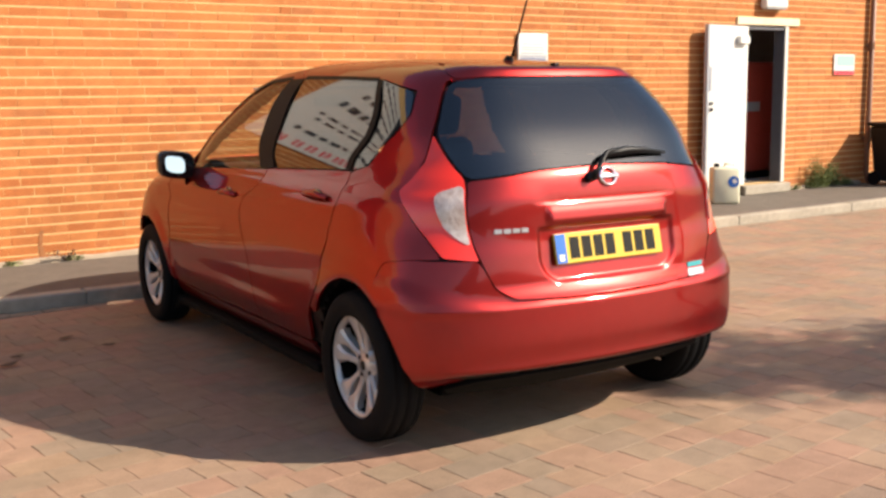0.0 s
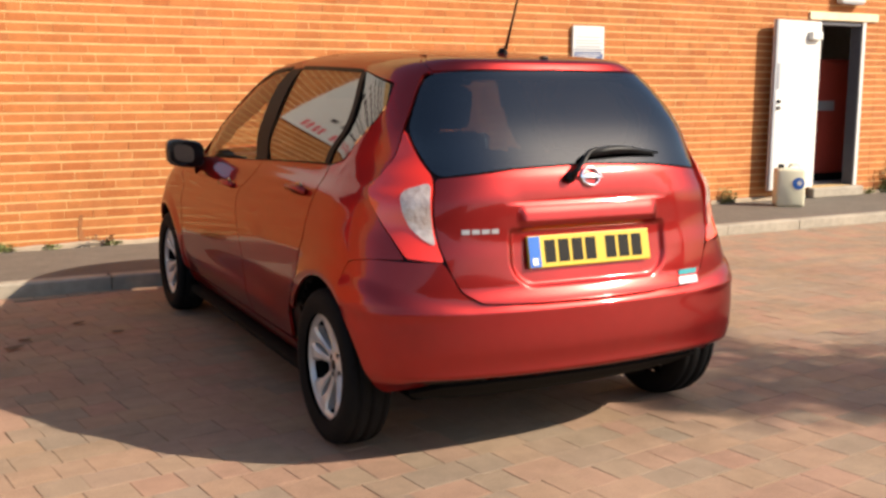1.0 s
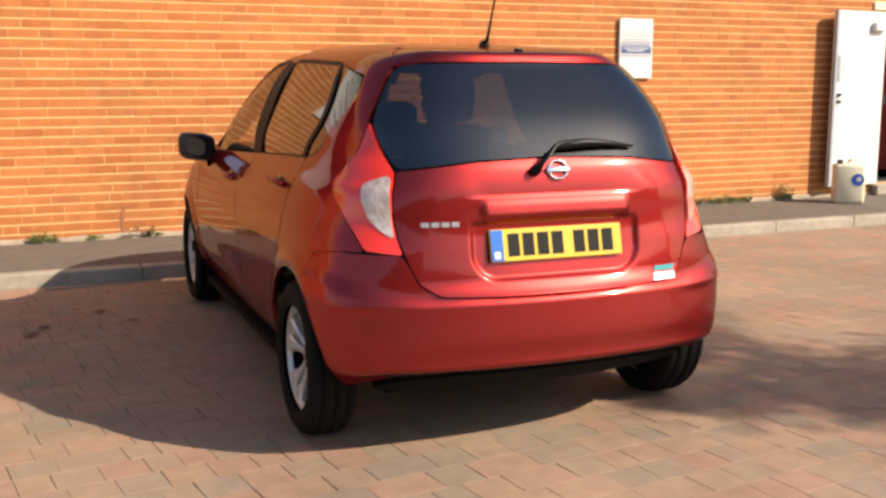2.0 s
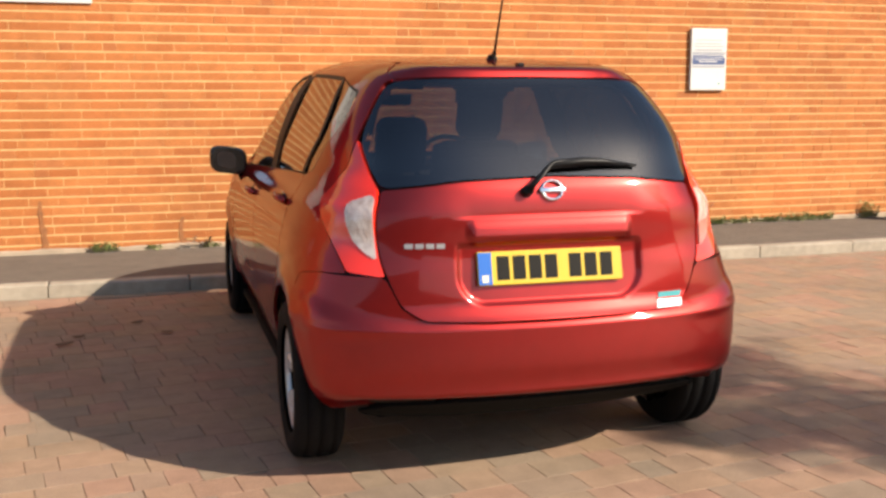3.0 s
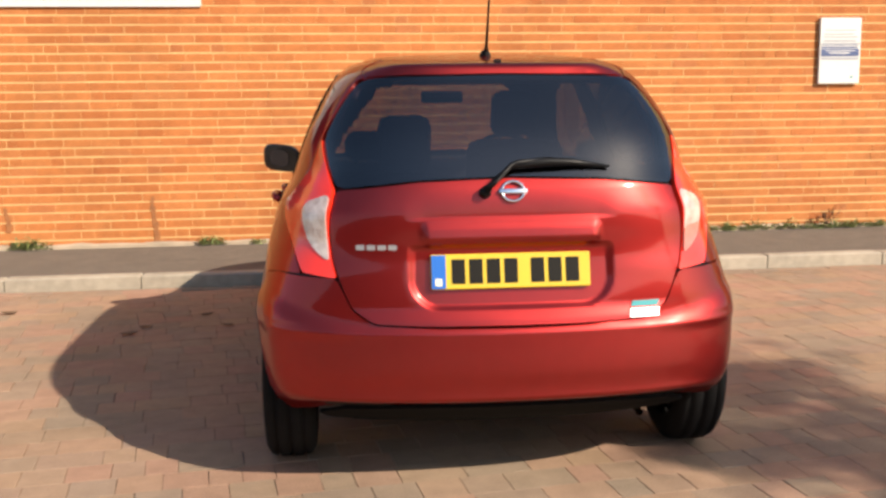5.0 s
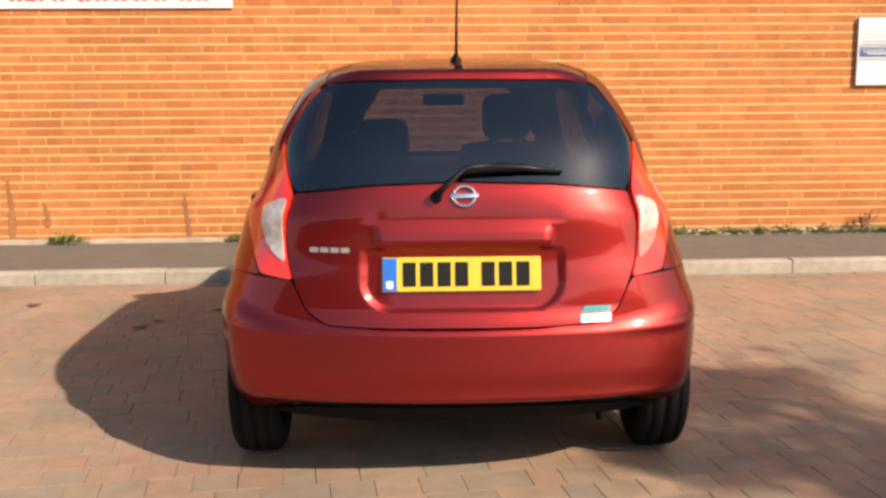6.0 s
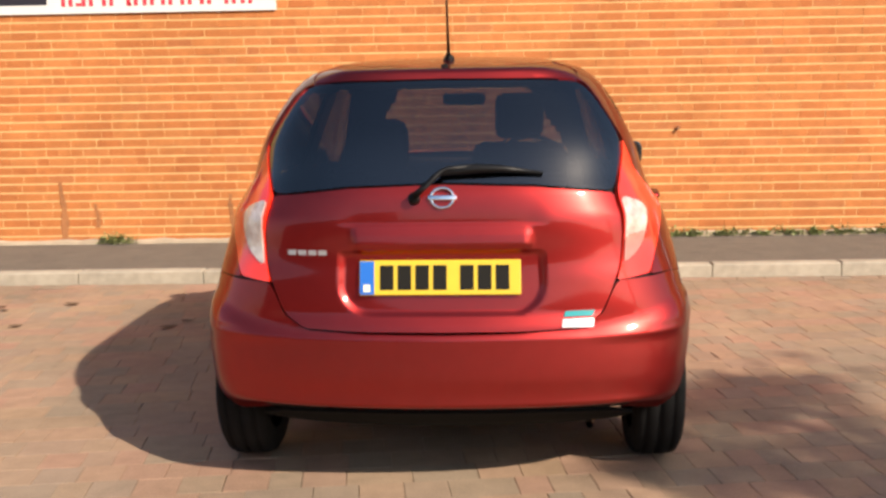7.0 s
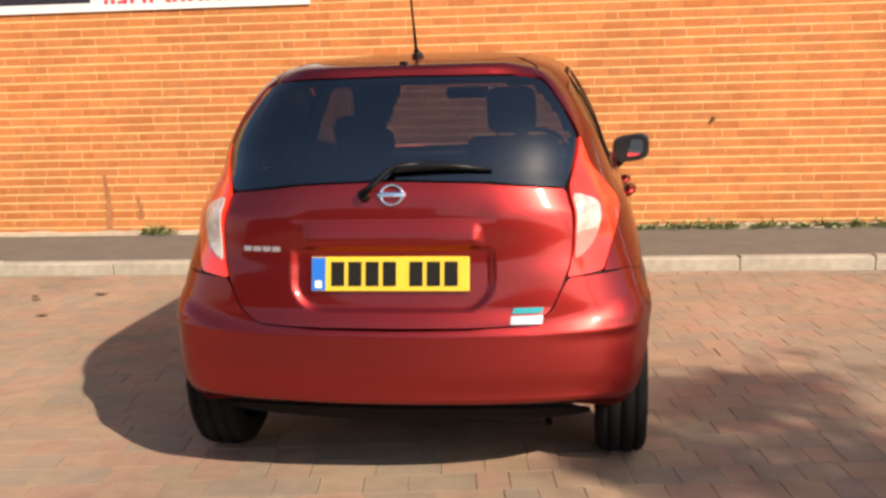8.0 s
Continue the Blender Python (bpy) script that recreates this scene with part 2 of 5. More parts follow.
wall = tagged(link_bm("wall_north", bm, M_MORTAR), "orange brick wall with pale mortar joints in sunlight", "wall", kind="structure")


# ---- the car: one smooth body surface, from which every panel is cut ----
def curve(*pairs):
    """A smooth monotone curve through (x, y) pairs."""
    xs, ys = [p[0] for p in pairs], [p[1] for p in pairs]
    d = [(ys[i + 1] - ys[i]) / (xs[i + 1] - xs[i]) for i in range(len(xs) - 1)]
    m = [d[0]] + [0.0 if a * b <= 0 else 2 * a * b / (a + b) for a, b in zip(d, d[1:])] + [d[-1]]

    def at(x):
        x = min(max(x, xs[0]), xs[-1])
        i = 0
        while i < len(xs) - 2 and x > xs[i + 1]:
            i += 1
        h = xs[i + 1] - xs[i]
        t = (x - xs[i]) / h
        return (ys[i] * (1 + 2 * t) * (1 - t) ** 2 + m[i] * h * t * (1 - t) ** 2 + ys[i + 1] * t * t * (3 - 2 * t) + m[i + 1] * h * t * t * (t - 1))
    return at


REAR = curve((0.18, 0.32), (0.25, 0.15), (0.295, 0.088), (0.345, 0.018), (0.385, 0.002), (0.41, 0.0), (0.48, 0.004), (0.555, 0.011), (0.583, 0.014), (0.60, 0.027), (0.68, 0.046), (0.76, 0.063), (0.83, 0.073), (0.95, 0.078), (1.035, 0.097), (1.075, 0.116), (1.20, 0.185), (1.33, 0.285), (1.40, 0.345), (1.432, 0.372), (1.443, 0.43), (1.450, 0.56), (1.459, 0.85), (1.465, 1.25))
FRONT = curve((0.18, 3.75), (0.3, 3.97), (0.5, 4.09), (0.62, 4.08), (0.75, 4.02), (0.85, 3.86), (0.92, 3.55), (0.97, 3.22), (1.0, 3.12), (1.2, 2.76), (1.35, 2.46), (1.41, 2.30), (1.44, 2.10), (1.455, 1.85), (1.465, 1.40))
HALF_WIDE = curve((0.18, 0.70), (0.24, 0.775), (0.32, 0.815), (0.45, 0.838), (0.58, 0.8475), (0.70, 0.846), (0.80, 0.836), (0.90, 0.812), (0.96, 0.79), (1.0, 0.762), (1.05, 0.738), (1.15, 0.70), (1.25, 0.655), (1.34, 0.602), (1.385, 0.565), (1.415, 0.525), (1.436, 0.47), (1.45, 0.40), (1.459, 0.28), (1.465, 0.02))


def HALF(v):
    return 0.986 * HALF_WIDE(v)


FCORNER = curve((0.2, 1.0), (0.9, 1.0), (1.0, 0.7), (1.15, 0.55), (1.47, 0.55))
CORNER = curve((0.2, 0.50), (0.58, 0.52), (0.75, 0.66), (0.88, 0.8), (1.05, 0.8), (1.2, 0.6), (1.3, 0.55), (1.47, 0.55))
V_TOP = 1.465
WHEEL_R, HUB_Z, HUB_REAR, HUB_FRONT = 0.300, 0.300, 0.608, 3.264

_q = np.linspace(0, 1, 400)
_phi = (math.pi / 2) * (1 - (1 - _q) ** 4)


def _ends(v):
    r, f = REAR(v), FRONT(v)
    return r, f, min(CORNER(v), 0.45 * (f - r)), min(FCORNER(v), 0.45 * (f - r))


def _squareness(v):
    """How flat the tail's plan is at the height v: two exponents."""
    k = smoothstep(0.56, 0.80, v)
    return 2 + 2 * k, 0.20 + 0.09 * k


def _rear_xy(phi, v):
    r, f, lc, lf = _ends(v)
    n, q = _squareness(v)
    u = math.sin(phi)
    return HALF(v) * u, r + lc * (1 - max(0.0, 1 - u ** n) ** q)


def _front_xy(psi, v):
    r, f, lc, lf = _ends(v)
    return HALF(v) * max(0.0, math.cos(psi)), f - lf + lf * max(0.0, math.sin(psi)) ** 0.667


def _lengths(fn, angles):
    pts = np.array([fn(a, 0.8) for a in angles])
    return np.concatenate([[0], np.cumsum(np.hypot(*np.diff(pts, axis=0).T))])


_psi = (math.pi / 2) * _q ** 4
S_REAR, S_FRONT = _lengths(_rear_xy, _phi), _lengths(_front_xy, _psi)
S_C = float(S_REAR[-1])
_r, _f, _lc, _lf = _ends(0.8)
S_M = S_C + (_f - _lf) - (_r + _lc)
S_END = S_M + float(S_FRONT[-1])


def arch_rise(y):
    return 1 + 0.095 * max(0.0, 1 - ((y - 1.55) / 1.25) ** 2)


def body(s, v, off=0.0):
    """The body's surface at s metres round from the tail's middle (right side positive) and the height v."""
    a = abs(s)
    if a <= S_C:
        x, y = _rear_xy(float(np.interp(a, S_REAR, _phi)), v)
    elif a <= S_M:
        r, f, lc, lf = _ends(v)
        k = (a - S_C) / (S_M - S_C)
        x, y = HALF(v), (r + lc) * (1 - k) + (f - lf) * k
    else:
        x, y = _front_xy(float(np.interp(a - S_M, S_FRONT, _psi)), v)
    z = v if v < 1 else 1 + (v - 1) * arch_rise(y)
    return Vector((math.copysign(x, s), y, z))


def facing(s, v):
    e = 0.004
    du = body(s + e, v) - body(s - e, v)
    dv = body(s, min(v + e, V_TOP)) - body(s, v - e)
    n = du.cross(dv)
    return n.normalized() if n.length > 1e-12 else Vector((0, 0, 1))


def shaped(s, v, off):
    d = off(s, v) if callable(off) else off
    return body(s, v) + facing(s, v) * d


def rp(x, z):
    """Where the rear view's (x, z) lies on the body, as (s, v)."""
    return (float(np.interp(math.asin(min(1.0, x / HALF(z))), _phi, S_REAR)), z)


def sp(y, z):
    """Where the side view's (y, z) lies on the body, as (s, v)."""
    r, f, lc, lf = _ends(z)
    if y < r + lc:
        t = max(0.0, (y - r) / lc)
        n, q = _squareness(z)
        return (float(np.interp(math.asin((1 - (1 - t) ** (1 / q)) ** (1 / n)), _phi, S_REAR)), z)
    if y <= f - lf:
        return (S_C + (S_M - S_C) * (y - r - lc) / (f - lf - r - lc), z)
    t = min(1.0, (y - f + lf) / lf)
    return (S_M + float(np.interp(math.asin(t ** 1.5), _psi, S_FRONT)), z)


def wheel_arc(hub, a0, a1, n=12, radius=0.352):
    """Points on a wheel arch; angles from the tail side, over the top."""
    return [sp(hub - radius * math.cos(radians(a0 + (a1 - a0) * i / (n - 1))), HUB_Z + radius * math.sin(radians(a0 + (a1 - a0) * i / (n - 1)))) for i in range(n)]


def rounded(pts, r):
    """Cuts every corner of an outline with a short curve."""
    out, n = [], len(pts)
    for i in range(n):
        p, a, b = Vector(pts[i]), Vector(pts[i - 1]), Vector(pts[(i + 1) % n])
        ra, rb = min(r, 0.45 * (a - p).length), min(r, 0.45 * (b - p).length)
        pa, pb = p + (a - p).normalized() * ra, p + (b - p).normalized() * rb
        for k in range(5):
            t = k / 4
            out.append(pa * (1 - t) ** 2 + p * 2 * t * (1 - t) + pb * t * t)
    return out


def dense(pts, step):
    out, n = [], len(pts)
    for i in range(n):
        a, b = Vector(pts[i]), Vector(pts[(i + 1) % n])
        k = max(1, int((b - a).length / step))
        out += [a + (b - a) * j / k for j in range(k)]
    clean = []
    for p in out:
        if not clean or (p - clean[-1]).length > 1e-4:
            clean.append(p)
    return clean


def inside(pts, x, y):
    c, j = False, len(pts) - 1
    for i in range(len(pts)):
        xi, yi, xj, yj = pts[i][0], pts[i][1], pts[j][0], pts[j][1]
        if (yi > y) != (yj > y) and x < (xj - xi) * (y - yi) / (yj - yi) + xi:
            c = not c
        j = i
    return c


def mirrored(half):
    return list(half) + [(-s, v) for s, v in reversed(half) if abs(s) > 1e-6]


def panel(name, outlines, material, parent, off=0.0, round_by=0.02, step=0.025, skirt=0.014, label="", ):
    """Panels cut out of the body's surface along outlines in (s, v), with their edges turned in."""
    from mathutils import geometry
    verts, norms, faces, fnorm = [], [], [], []
    for outline in outlines:
        ring = dense(rounded(outline, round_by), step)
        if sum(a[0] * b[1] - b[0] * a[1] for a, b in zip(ring, ring[1:] + ring[:1])) < 0:
            ring.reverse()
        poly = [(p[0], p[1]) for p in ring]
        pts = [Vector(p) for p in poly]
        x0, x1 = min(p[0] for p in poly), max(p[0] for p in poly)
        y0, y1 = min(p[1] for p in poly), max(p[1] for p in poly)
        nx, ny = max(2, int((x1 - x0) / step)), max(2, int((y1 - y0) / step))
        for i in range(1, nx):
            for j in range(1, ny):
                x, y = x0 + (x1 - x0) * i / nx, y0 + (y1 - y0) * j / ny
                if inside(poly, x, y) and min((x - p[0]) ** 2 + (y - p[1]) ** 2 for p in poly) > (0.45 * step) ** 2:
                    pts.append(Vector((x, y)))
        n = len(ring)
        vs, _, fs, ov, _, _ = geometry.delaunay_2d_cdt(pts, [], [list(range(n))], 1, 1e-6)
        base = len(verts)
        e = 0.003
        for p in vs:
            c = shaped(p[0], p[1], off)
            du = shaped(p[0] + e, p[1], off) - shaped(p[0] - e, p[1], off)
            dv = shaped(p[0], min(p[1] + e, V_TOP), off) - shaped(p[0], p[1] - e, off)
            nn = du.cross(dv)
            verts.append(c)
            norms.append(nn.normalized() if nn.length > 1e-12 else facing(p[0], p[1]))
        for f in fs:
            if len(f) < 3:
                continue
            a, b, c = vs[f[0]], vs[f[1]], vs[f[2]]
            if (b - a).cross(c - a) < 0:
                f = list(reversed(f))
            faces.append([base + i for i in f])
        if skirt:
            order = {}
            for new_i, olds in enumerate(ov):
                for o in olds:
                    if o < n:
                        order[o] = new_i
            loop = [order[i] for i in range(n) if i in order]
            top, low = [], []
            for i in loop:
                inward = norms[base + i]
                top.append(len(verts)), verts.append(verts[base + i]), norms.append(None)
                low.append(len(verts)), verts.append(verts[base + i] - inward * skirt), norms.append(None)
            for i in range(len(loop)):
                j = (i + 1) % len(loop)
                faces.append([top[j], top[i], low[i], low[j]])
    me = bpy.data.meshes.new(name)
    me.from_pydata([tuple(v) for v in verts], [], faces)
    me.materials.append(material)
    me.polygons.foreach_set("use_smooth", [True] * len(me.polygons))
    me.update()
    loops = []
    for poly in me.polygons:
        for vi in poly.vertices:
            loops.append(tuple(norms[vi]) if norms[vi] is not None else tuple(poly.normal))
    me.normals_split_custom_set(loops)
    ob = new(name, me)
    ob.parent = parent
    if label:
        ob["label"] = label
    return ob


def both(half):
    return [half, [(-s, v) for s, v in half]]


CAR = Matrix.Translation((2.819, 2.745, 0)) @ Matrix.Rotation(radians(-1.7), 4, "Z")
car = empty("hatchback_car", CAR, "metallic red five-door hatchback parked on the paved yard", "car")


def one_side(half, side):
    return [[(s * side, v) for s, v in half]]


# outlines, right-hand half
O_BUMPER = [rp(0, 0.318), rp(0.35, 0.316), rp(0.55, 0.304), sp(0.17, 0.290), sp(0.258, 0.285), *wheel_arc(HUB_REAR, 2, 48, 6), sp(0.410, 0.66), sp(0.375, 0.7400), sp(0.27, 0.7580), rp(0.573, 0.7535), rp(0.552, 0.715), rp(0.524, 0.652), rp(0.45, 0.605), rp(0.25, 0.595), rp(0, 0.593)]
O_VALANCE = [rp(0, 0.195), rp(0.45, 0.195), rp(0.58, 0.215), sp(0.24, 0.26), rp(0.55, 0.298), rp(0.35, 0.309), rp(0, 0.311)]
O_TAILGATE = [rp(0, 0.598), rp(0.25, 0.600), rp(0.447, 0.610), rp(0.519, 0.656), rp(0.547, 0.715), rp(0.577, 0.80), rp(0.588, 0.90), rp(0.584, 0.96), rp(0.567, 1.033), rp(0.3, 1.062), rp(0, 1.072)]
O_GLASS = [rp(0, 1.079), rp(0.3, 1.069), rp(0.563, 1.040), rp(0.600, 1.195), rp(0.565, 1.265), rp(0.511, 1.345), rp(0.477, 1.378), rp(0.43, 1.393), rp(0.3, 1.400), rp(0, 1.404)]
O_SPOILER = [rp(0, 1.409), rp(0.3, 1.405), rp(0.454, 1.397), rp(0.450, 1.425), rp(0.384, 1.4465), rp(0.3, 1.4465), rp(0, 1.4465)]
O_GUTTER = [rp(0.395, 1.398), rp(0.478, 1.388), rp(0.470, 1.42), rp(0.410, 1.4465), rp(0.35, 1.4465)]
O_LAMP = [rp(0.608, 1.197), rp(0.573, 1.04), rp(0.590, 0.96), rp(0.594, 0.90), rp(0.583, 0.80), rp(0.571, 0.755), (rp(0.582, 0.76)[0] + 0.12, 0.768), (rp(0.582, 0.76)[0] + 0.165, 0.83), sp(0.345, 0.94), sp(0.400, 0.99), sp(0.365, 1.04), sp(0.345, 1.10)]
O_CLEAR = [rp(0.580, 1.020), rp(0.594, 0.955), rp(0.597, 0.90), rp(0.590, 0.805), rp(0.628, 0.832), rp(0.660, 0.87), rp(0.672, 0.93), rp(0.660, 0.985)]
O_SUNLIT_TINT = [rp(0.595, 0.895), rp(0.589, 0.806), rp(0.627, 0.833), rp(0.656, 0.868), rp(0.666, 0.905)]
O_QUARTER = [sp(0.414, 0.665), *wheel_arc(HUB_REAR, 50, 152, 14), sp(0.99, 0.48), sp(0.868, 0.68), sp(0.795, 0.85), sp(0.775, 1.04), sp(0.65, 1.07), sp(0.57, 1.16), sp(0.488, 1.264), sp(0.532, 1.350), sp(0.80, 1.383), sp(1.58, 1.390), sp(1.58, 1.4465), sp(0.9, 1.4465), rp(0.392, 1.4465), rp(0.458, 1.425), rp(0.462, 1.394), rp(0.49, 1.382), rp(0.518, 1.348), rp(0.572, 1.268), rp(0.608, 1.206), sp(0.352, 1.105), sp(0.372, 1.045), sp(0.405, 0.990), sp(0.350, 0.938), (rp(0.582, 0.76)[0] + 0.170, 0.828), (rp(0.582, 0.76)[0] + 0.126, 0.764), sp(0.272, 0.760), sp(0.378, 0.742)]
O_QGLASS = [sp(0.79, 1.055), sp(0.665, 1.08), sp(0.585, 1.17), sp(0.508, 1.262), sp(0.548, 1.338), sp(0.81, 1.374)]
_qc = [sum(p[k] for p in O_QGLASS) / len(O_QGLASS) for k in (0, 1)]
O_QPANE = [(_qc[0] + 1.06 * (p[0] - _qc[0]), _qc[1] + 1.06 * (p[1] - _qc[1])) for p in O_QGLASS]
O_RWINDOW = [sp(0.825, 1.05), sp(0.84, 1.376), sp(1.555, 1.383), sp(1.525, 1.022)]
O_FWINDOW = [sp(1.70, 1.012), sp(1.72, 1.383), sp(1.95, 1.372), sp(2.20, 1.325), sp(2.46, 1.20), sp(2.66, 1.06), sp(2.72, 0.975)]
O_FSEAL = [sp(1.72, 1.383), sp(1.95, 1.372), sp(2.20, 1.325), sp(2.46, 1.20), sp(2.66, 1.06), sp(2.72, 0.975), sp(2.752, 0.985), sp(2.688, 1.072), sp(2.486, 1.218), sp(2.218, 1.345), sp(1.958, 1.390), sp(1.72, 1.398)]
O_RSEAL = [sp(0.84, 1.376), sp(1.555, 1.383), sp(1.558, 1.396), sp(0.84, 1.388)]
O_BPILLAR = [sp(1.532, 1.02), sp(1.562, 1.386), sp(1.712, 1.386), sp(1.692, 1.012)]
O_DIVIDER = [sp(0.785, 1.052), sp(0.802, 1.380), sp(0.845, 1.381), sp(0.830, 1.046)]
O_RDOOR = [sp(1.05, 0.315), sp(1.03, 0.42), sp(0.998, 0.485), sp(0.876, 0.685), sp(0.803, 0.85), sp(0.784, 1.043), sp(1.595, 1.012), sp(1.60, 0.315)]
O_FDOOR = [sp(1.606, 0.315), sp(1.602, 1.010), sp(2.74, 0.965), sp(2.82, 0.80), sp(2.85, 0.60), sp(2.84, 0.315)]
O_FENDER = [sp(2.852, 0.315), sp(2.86, 0.60), sp(2.83, 0.80), sp(2.75, 0.966), sp(3.0, 0.985), sp(3.3, 0.93), sp(3.62, 0.86), sp(3.80, 0.78), sp(3.78, 0.60), *wheel_arc(HUB_FRONT, 140, 8, 16)]
O_SILL = [sp(1.04, 0.215), sp(1.035, 0.305), sp(2.87, 0.305), sp(2.87, 0.215)]
O_RAIL = [sp(1.59, 1.390), sp(1.95, 1.378), sp(2.21, 1.331), sp(2.475, 1.205), sp(2.68, 1.06), sp(2.73, 0.985), sp(2.90, 0.99), sp(2.72, 1.13), sp(2.50, 1.275), sp(2.28, 1.385), sp(2.05, 1.4465), sp(1.59, 1.4465)]
O_SCREEN = [sp(2.91, 1.0), sp(2.73, 1.135), sp(2.51, 1.28), sp(2.29, 1.39), sp(2.2, 1.42), (S_END - 1e-3, 1.42), (S_END - 1e-3, 1.0)]
O_BONNET = [sp(3.01, 0.988), sp(3.31, 0.935), sp(3.63, 0.866), sp(3.80, 0.80), (S_END - 1e-3, 0.80), (S_END - 1e-3, 0.985)]
O_FBUMPER = [sp(3.60, 0.33), sp(3.70, 0.60), sp(3.80, 0.77), (S_END - 1e-3, 0.77), (S_END - 1e-3, 0.30)]
ARCHES = ((HUB_REAR, HUB_Z), (HUB_FRONT, HUB_Z))


def lip(s, v):
    """Flared lips round the wheel arches, a crease under the handles and a swell over the sill."""
    p = body(s, v)
    d = 0.0
    for hy, hz in ARCHES:
        r = math.hypot(p.y - hy, p.z - hz)
        d = max(d, 0.014 * (1 - smoothstep(0.36, 0.45, r)))
    d += 0.006 * math.exp(-((v - 0.885 - 0.02 * (1.6 - p.y)) / 0.022) ** 2) * smoothstep(0.7, 1.0, p.y)
    d += 0.010 * math.exp(-((v - 0.40) / 0.05) ** 2) * smoothstep(1.1, 1.4, p.y) * (1 - smoothstep(2.6, 2.9, p.y))
    return d


def bumper_shape(s, v):
    """A full lower face under a shoulder that climbs to the lamps at the corners, and a crease with an undercut below."""
    p = body(s, v)
    x = abs(p.x)
    d = 0.006 * math.exp(-((v - 0.362) / 0.012) ** 2) * (1 - smoothstep(0.62, 0.80, x))
    d -= 0.004 * math.exp(-((v - 0.405) / 0.03) ** 2) * (1 - smoothstep(0.55, 0.75, x))
    d -= 0.026 * (1 - smoothstep(0.312, 0.354, v)) * (1 - smoothstep(0.55, 0.75, x))
    edge = 0.588 + 0.08 * max(0.0, (x - 0.55) / 0.28) ** 1.5
    d += 0.010 * (1 - smoothstep(edge - 0.028, edge + 0.045, v)) * smoothstep(0.55, 0.61, v) * smoothstep(0.46, 0.60, x)
    return d + lip(s, v) * smoothstep(0.2, 0.35, p.y)


def gate_shape(s, v):
    """The number plate's recess, with round lower corners, the handle bar that overhangs it and an upright foot along the lower edge."""
    x = abs(body(s, v).x)
    hw = 0.335 - 0.02 * max(0.0, v - 0.74)
    qx, qz = x - (hw - 0.10), (0.655 + 0.10) - v
    d = math.hypot(max(qx, 0), max(qz, 0)) + min(max(qx, qz), 0.0) - 0.10
    rec = (1 - smoothstep(-0.018, 0.008, d)) * (1 - smoothstep(0.848, 0.862, v))
    bx, bz = x - 0.27, abs(v - 0.900) - 0.012
    e = math.hypot(max(bx, 0), max(bz, 0)) + min(max(bx, bz), 0.0)
    bar = (1 - smoothstep(0.0, 0.036, e)) * (0.35 + 0.65 * (1 - smoothstep(0.862, 0.95, v)))
    ledge = smoothstep(0.940, 0.950, v) * (1 - smoothstep(0.955, 1.03, v)) * (1 - smoothstep(0.27, 0.36, x))
    foot = 0.012 * (1 - smoothstep(0.610, 0.668, v))
    return -0.013 * rec + 0.016 * bar - 0.004 * ledge + foot


def pane_set(s, v):
    """Side panes stand a little steeper than the roof pillars."""
    return 0.9 * (0.986 * (0.740 - 0.32 * (v - 1.04) - 0.48 * (v - 1.04) ** 2) - HALF(v)) - 0.004


# under-body, with openings for the windows and wheels
def shell_mesh():
    screen = [(s + (1.0 if s > S_END - 0.01 else 0.0), v) for s, v in O_SCREEN]
    holes = [O_QGLASS, O_RWINDOW, O_FWINDOW, screen]
    rear = mirrored(O_GLASS)
    ss = list(np.linspace(-S_END + 1e-3, S_END - 1e-3, 300))
    vv = list(np.linspace(0.30, 1.455, 60))
    idx, verts, faces = {}, [], []
    for i, s in enumerate(ss):
        for j, v in enumerate(vv):
            idx[i, j] = len(verts)
            inset = 0.018 + (0.028 if (abs(s) < 0.40 and v < 0.9) else 0.0)
            verts.append(tuple(shaped(s, v, -inset)))
    for i in range(len(ss) - 1):
        for j in range(len(vv) - 1):
            s, v = (ss[i] + ss[i + 1]) / 2, (vv[j] + vv[j + 1]) / 2
            corners = [(a, d) for a in (ss[i], ss[i + 1]) for d in (vv[j], vv[j + 1])]
            if any(all(inside(h, abs(a), d) for a, d in corners) for h in holes) or all(inside(rear, a, d) for a, d in corners):
                continue
            p = body(s, v)
            if any(math.hypot(p.y - hy, p.z - hz) < 0.345 for hy, hz in ARCHES):
                continue
            faces.append((idx[i, j], idx[i + 1, j], idx[i + 1, j + 1], idx[i, j + 1]))
    me = bpy.data.meshes.new("inner_shell")
    me.from_pydata(verts, [], faces)
    me.materials.append(M_BLACK)
    me.polygons.foreach_set("use_smooth", [True] * len(me.polygons))
    ob = new("inner_shell", me)
    ob.parent = car
    return ob


shell_mesh()
panel("rear_bumper", [mirrored(O_BUMPER)], M_PAINT, car, bumper_shape, 0.02, 0.014)
# carried down past its own edge to stand for the shade under the bumper
panel("lower_valance", [mirrored(O_VALANCE)], M_UNDER, car, -0.006, 0.01, 0.03, label="black plastic lower valance, carried down to stand for shade")
tailgate = panel("tailgate", [mirrored(O_TAILGATE)], M_PAINT, car, gate_shape, 0.02, 0.0095)
panel("rear_window", [mirrored(O_GLASS)], M_REARGLASS, tailgate, 0.001, 0.035, 0.03, 0.0, label="dark tinted rear window")
panel("roof_spoiler", [mirrored(O_SPOILER)], M_PAINT, tailgate, lambda s, v: (0.002 + 0.005 * smoothstep(1.404, 1.432, v)) * (1 - smoothstep(1.436, 1.4465, v)) * (1 - smoothstep(0.34, 0.45, abs(body(s, v).x))), 0.005, 0.012, 0.02)
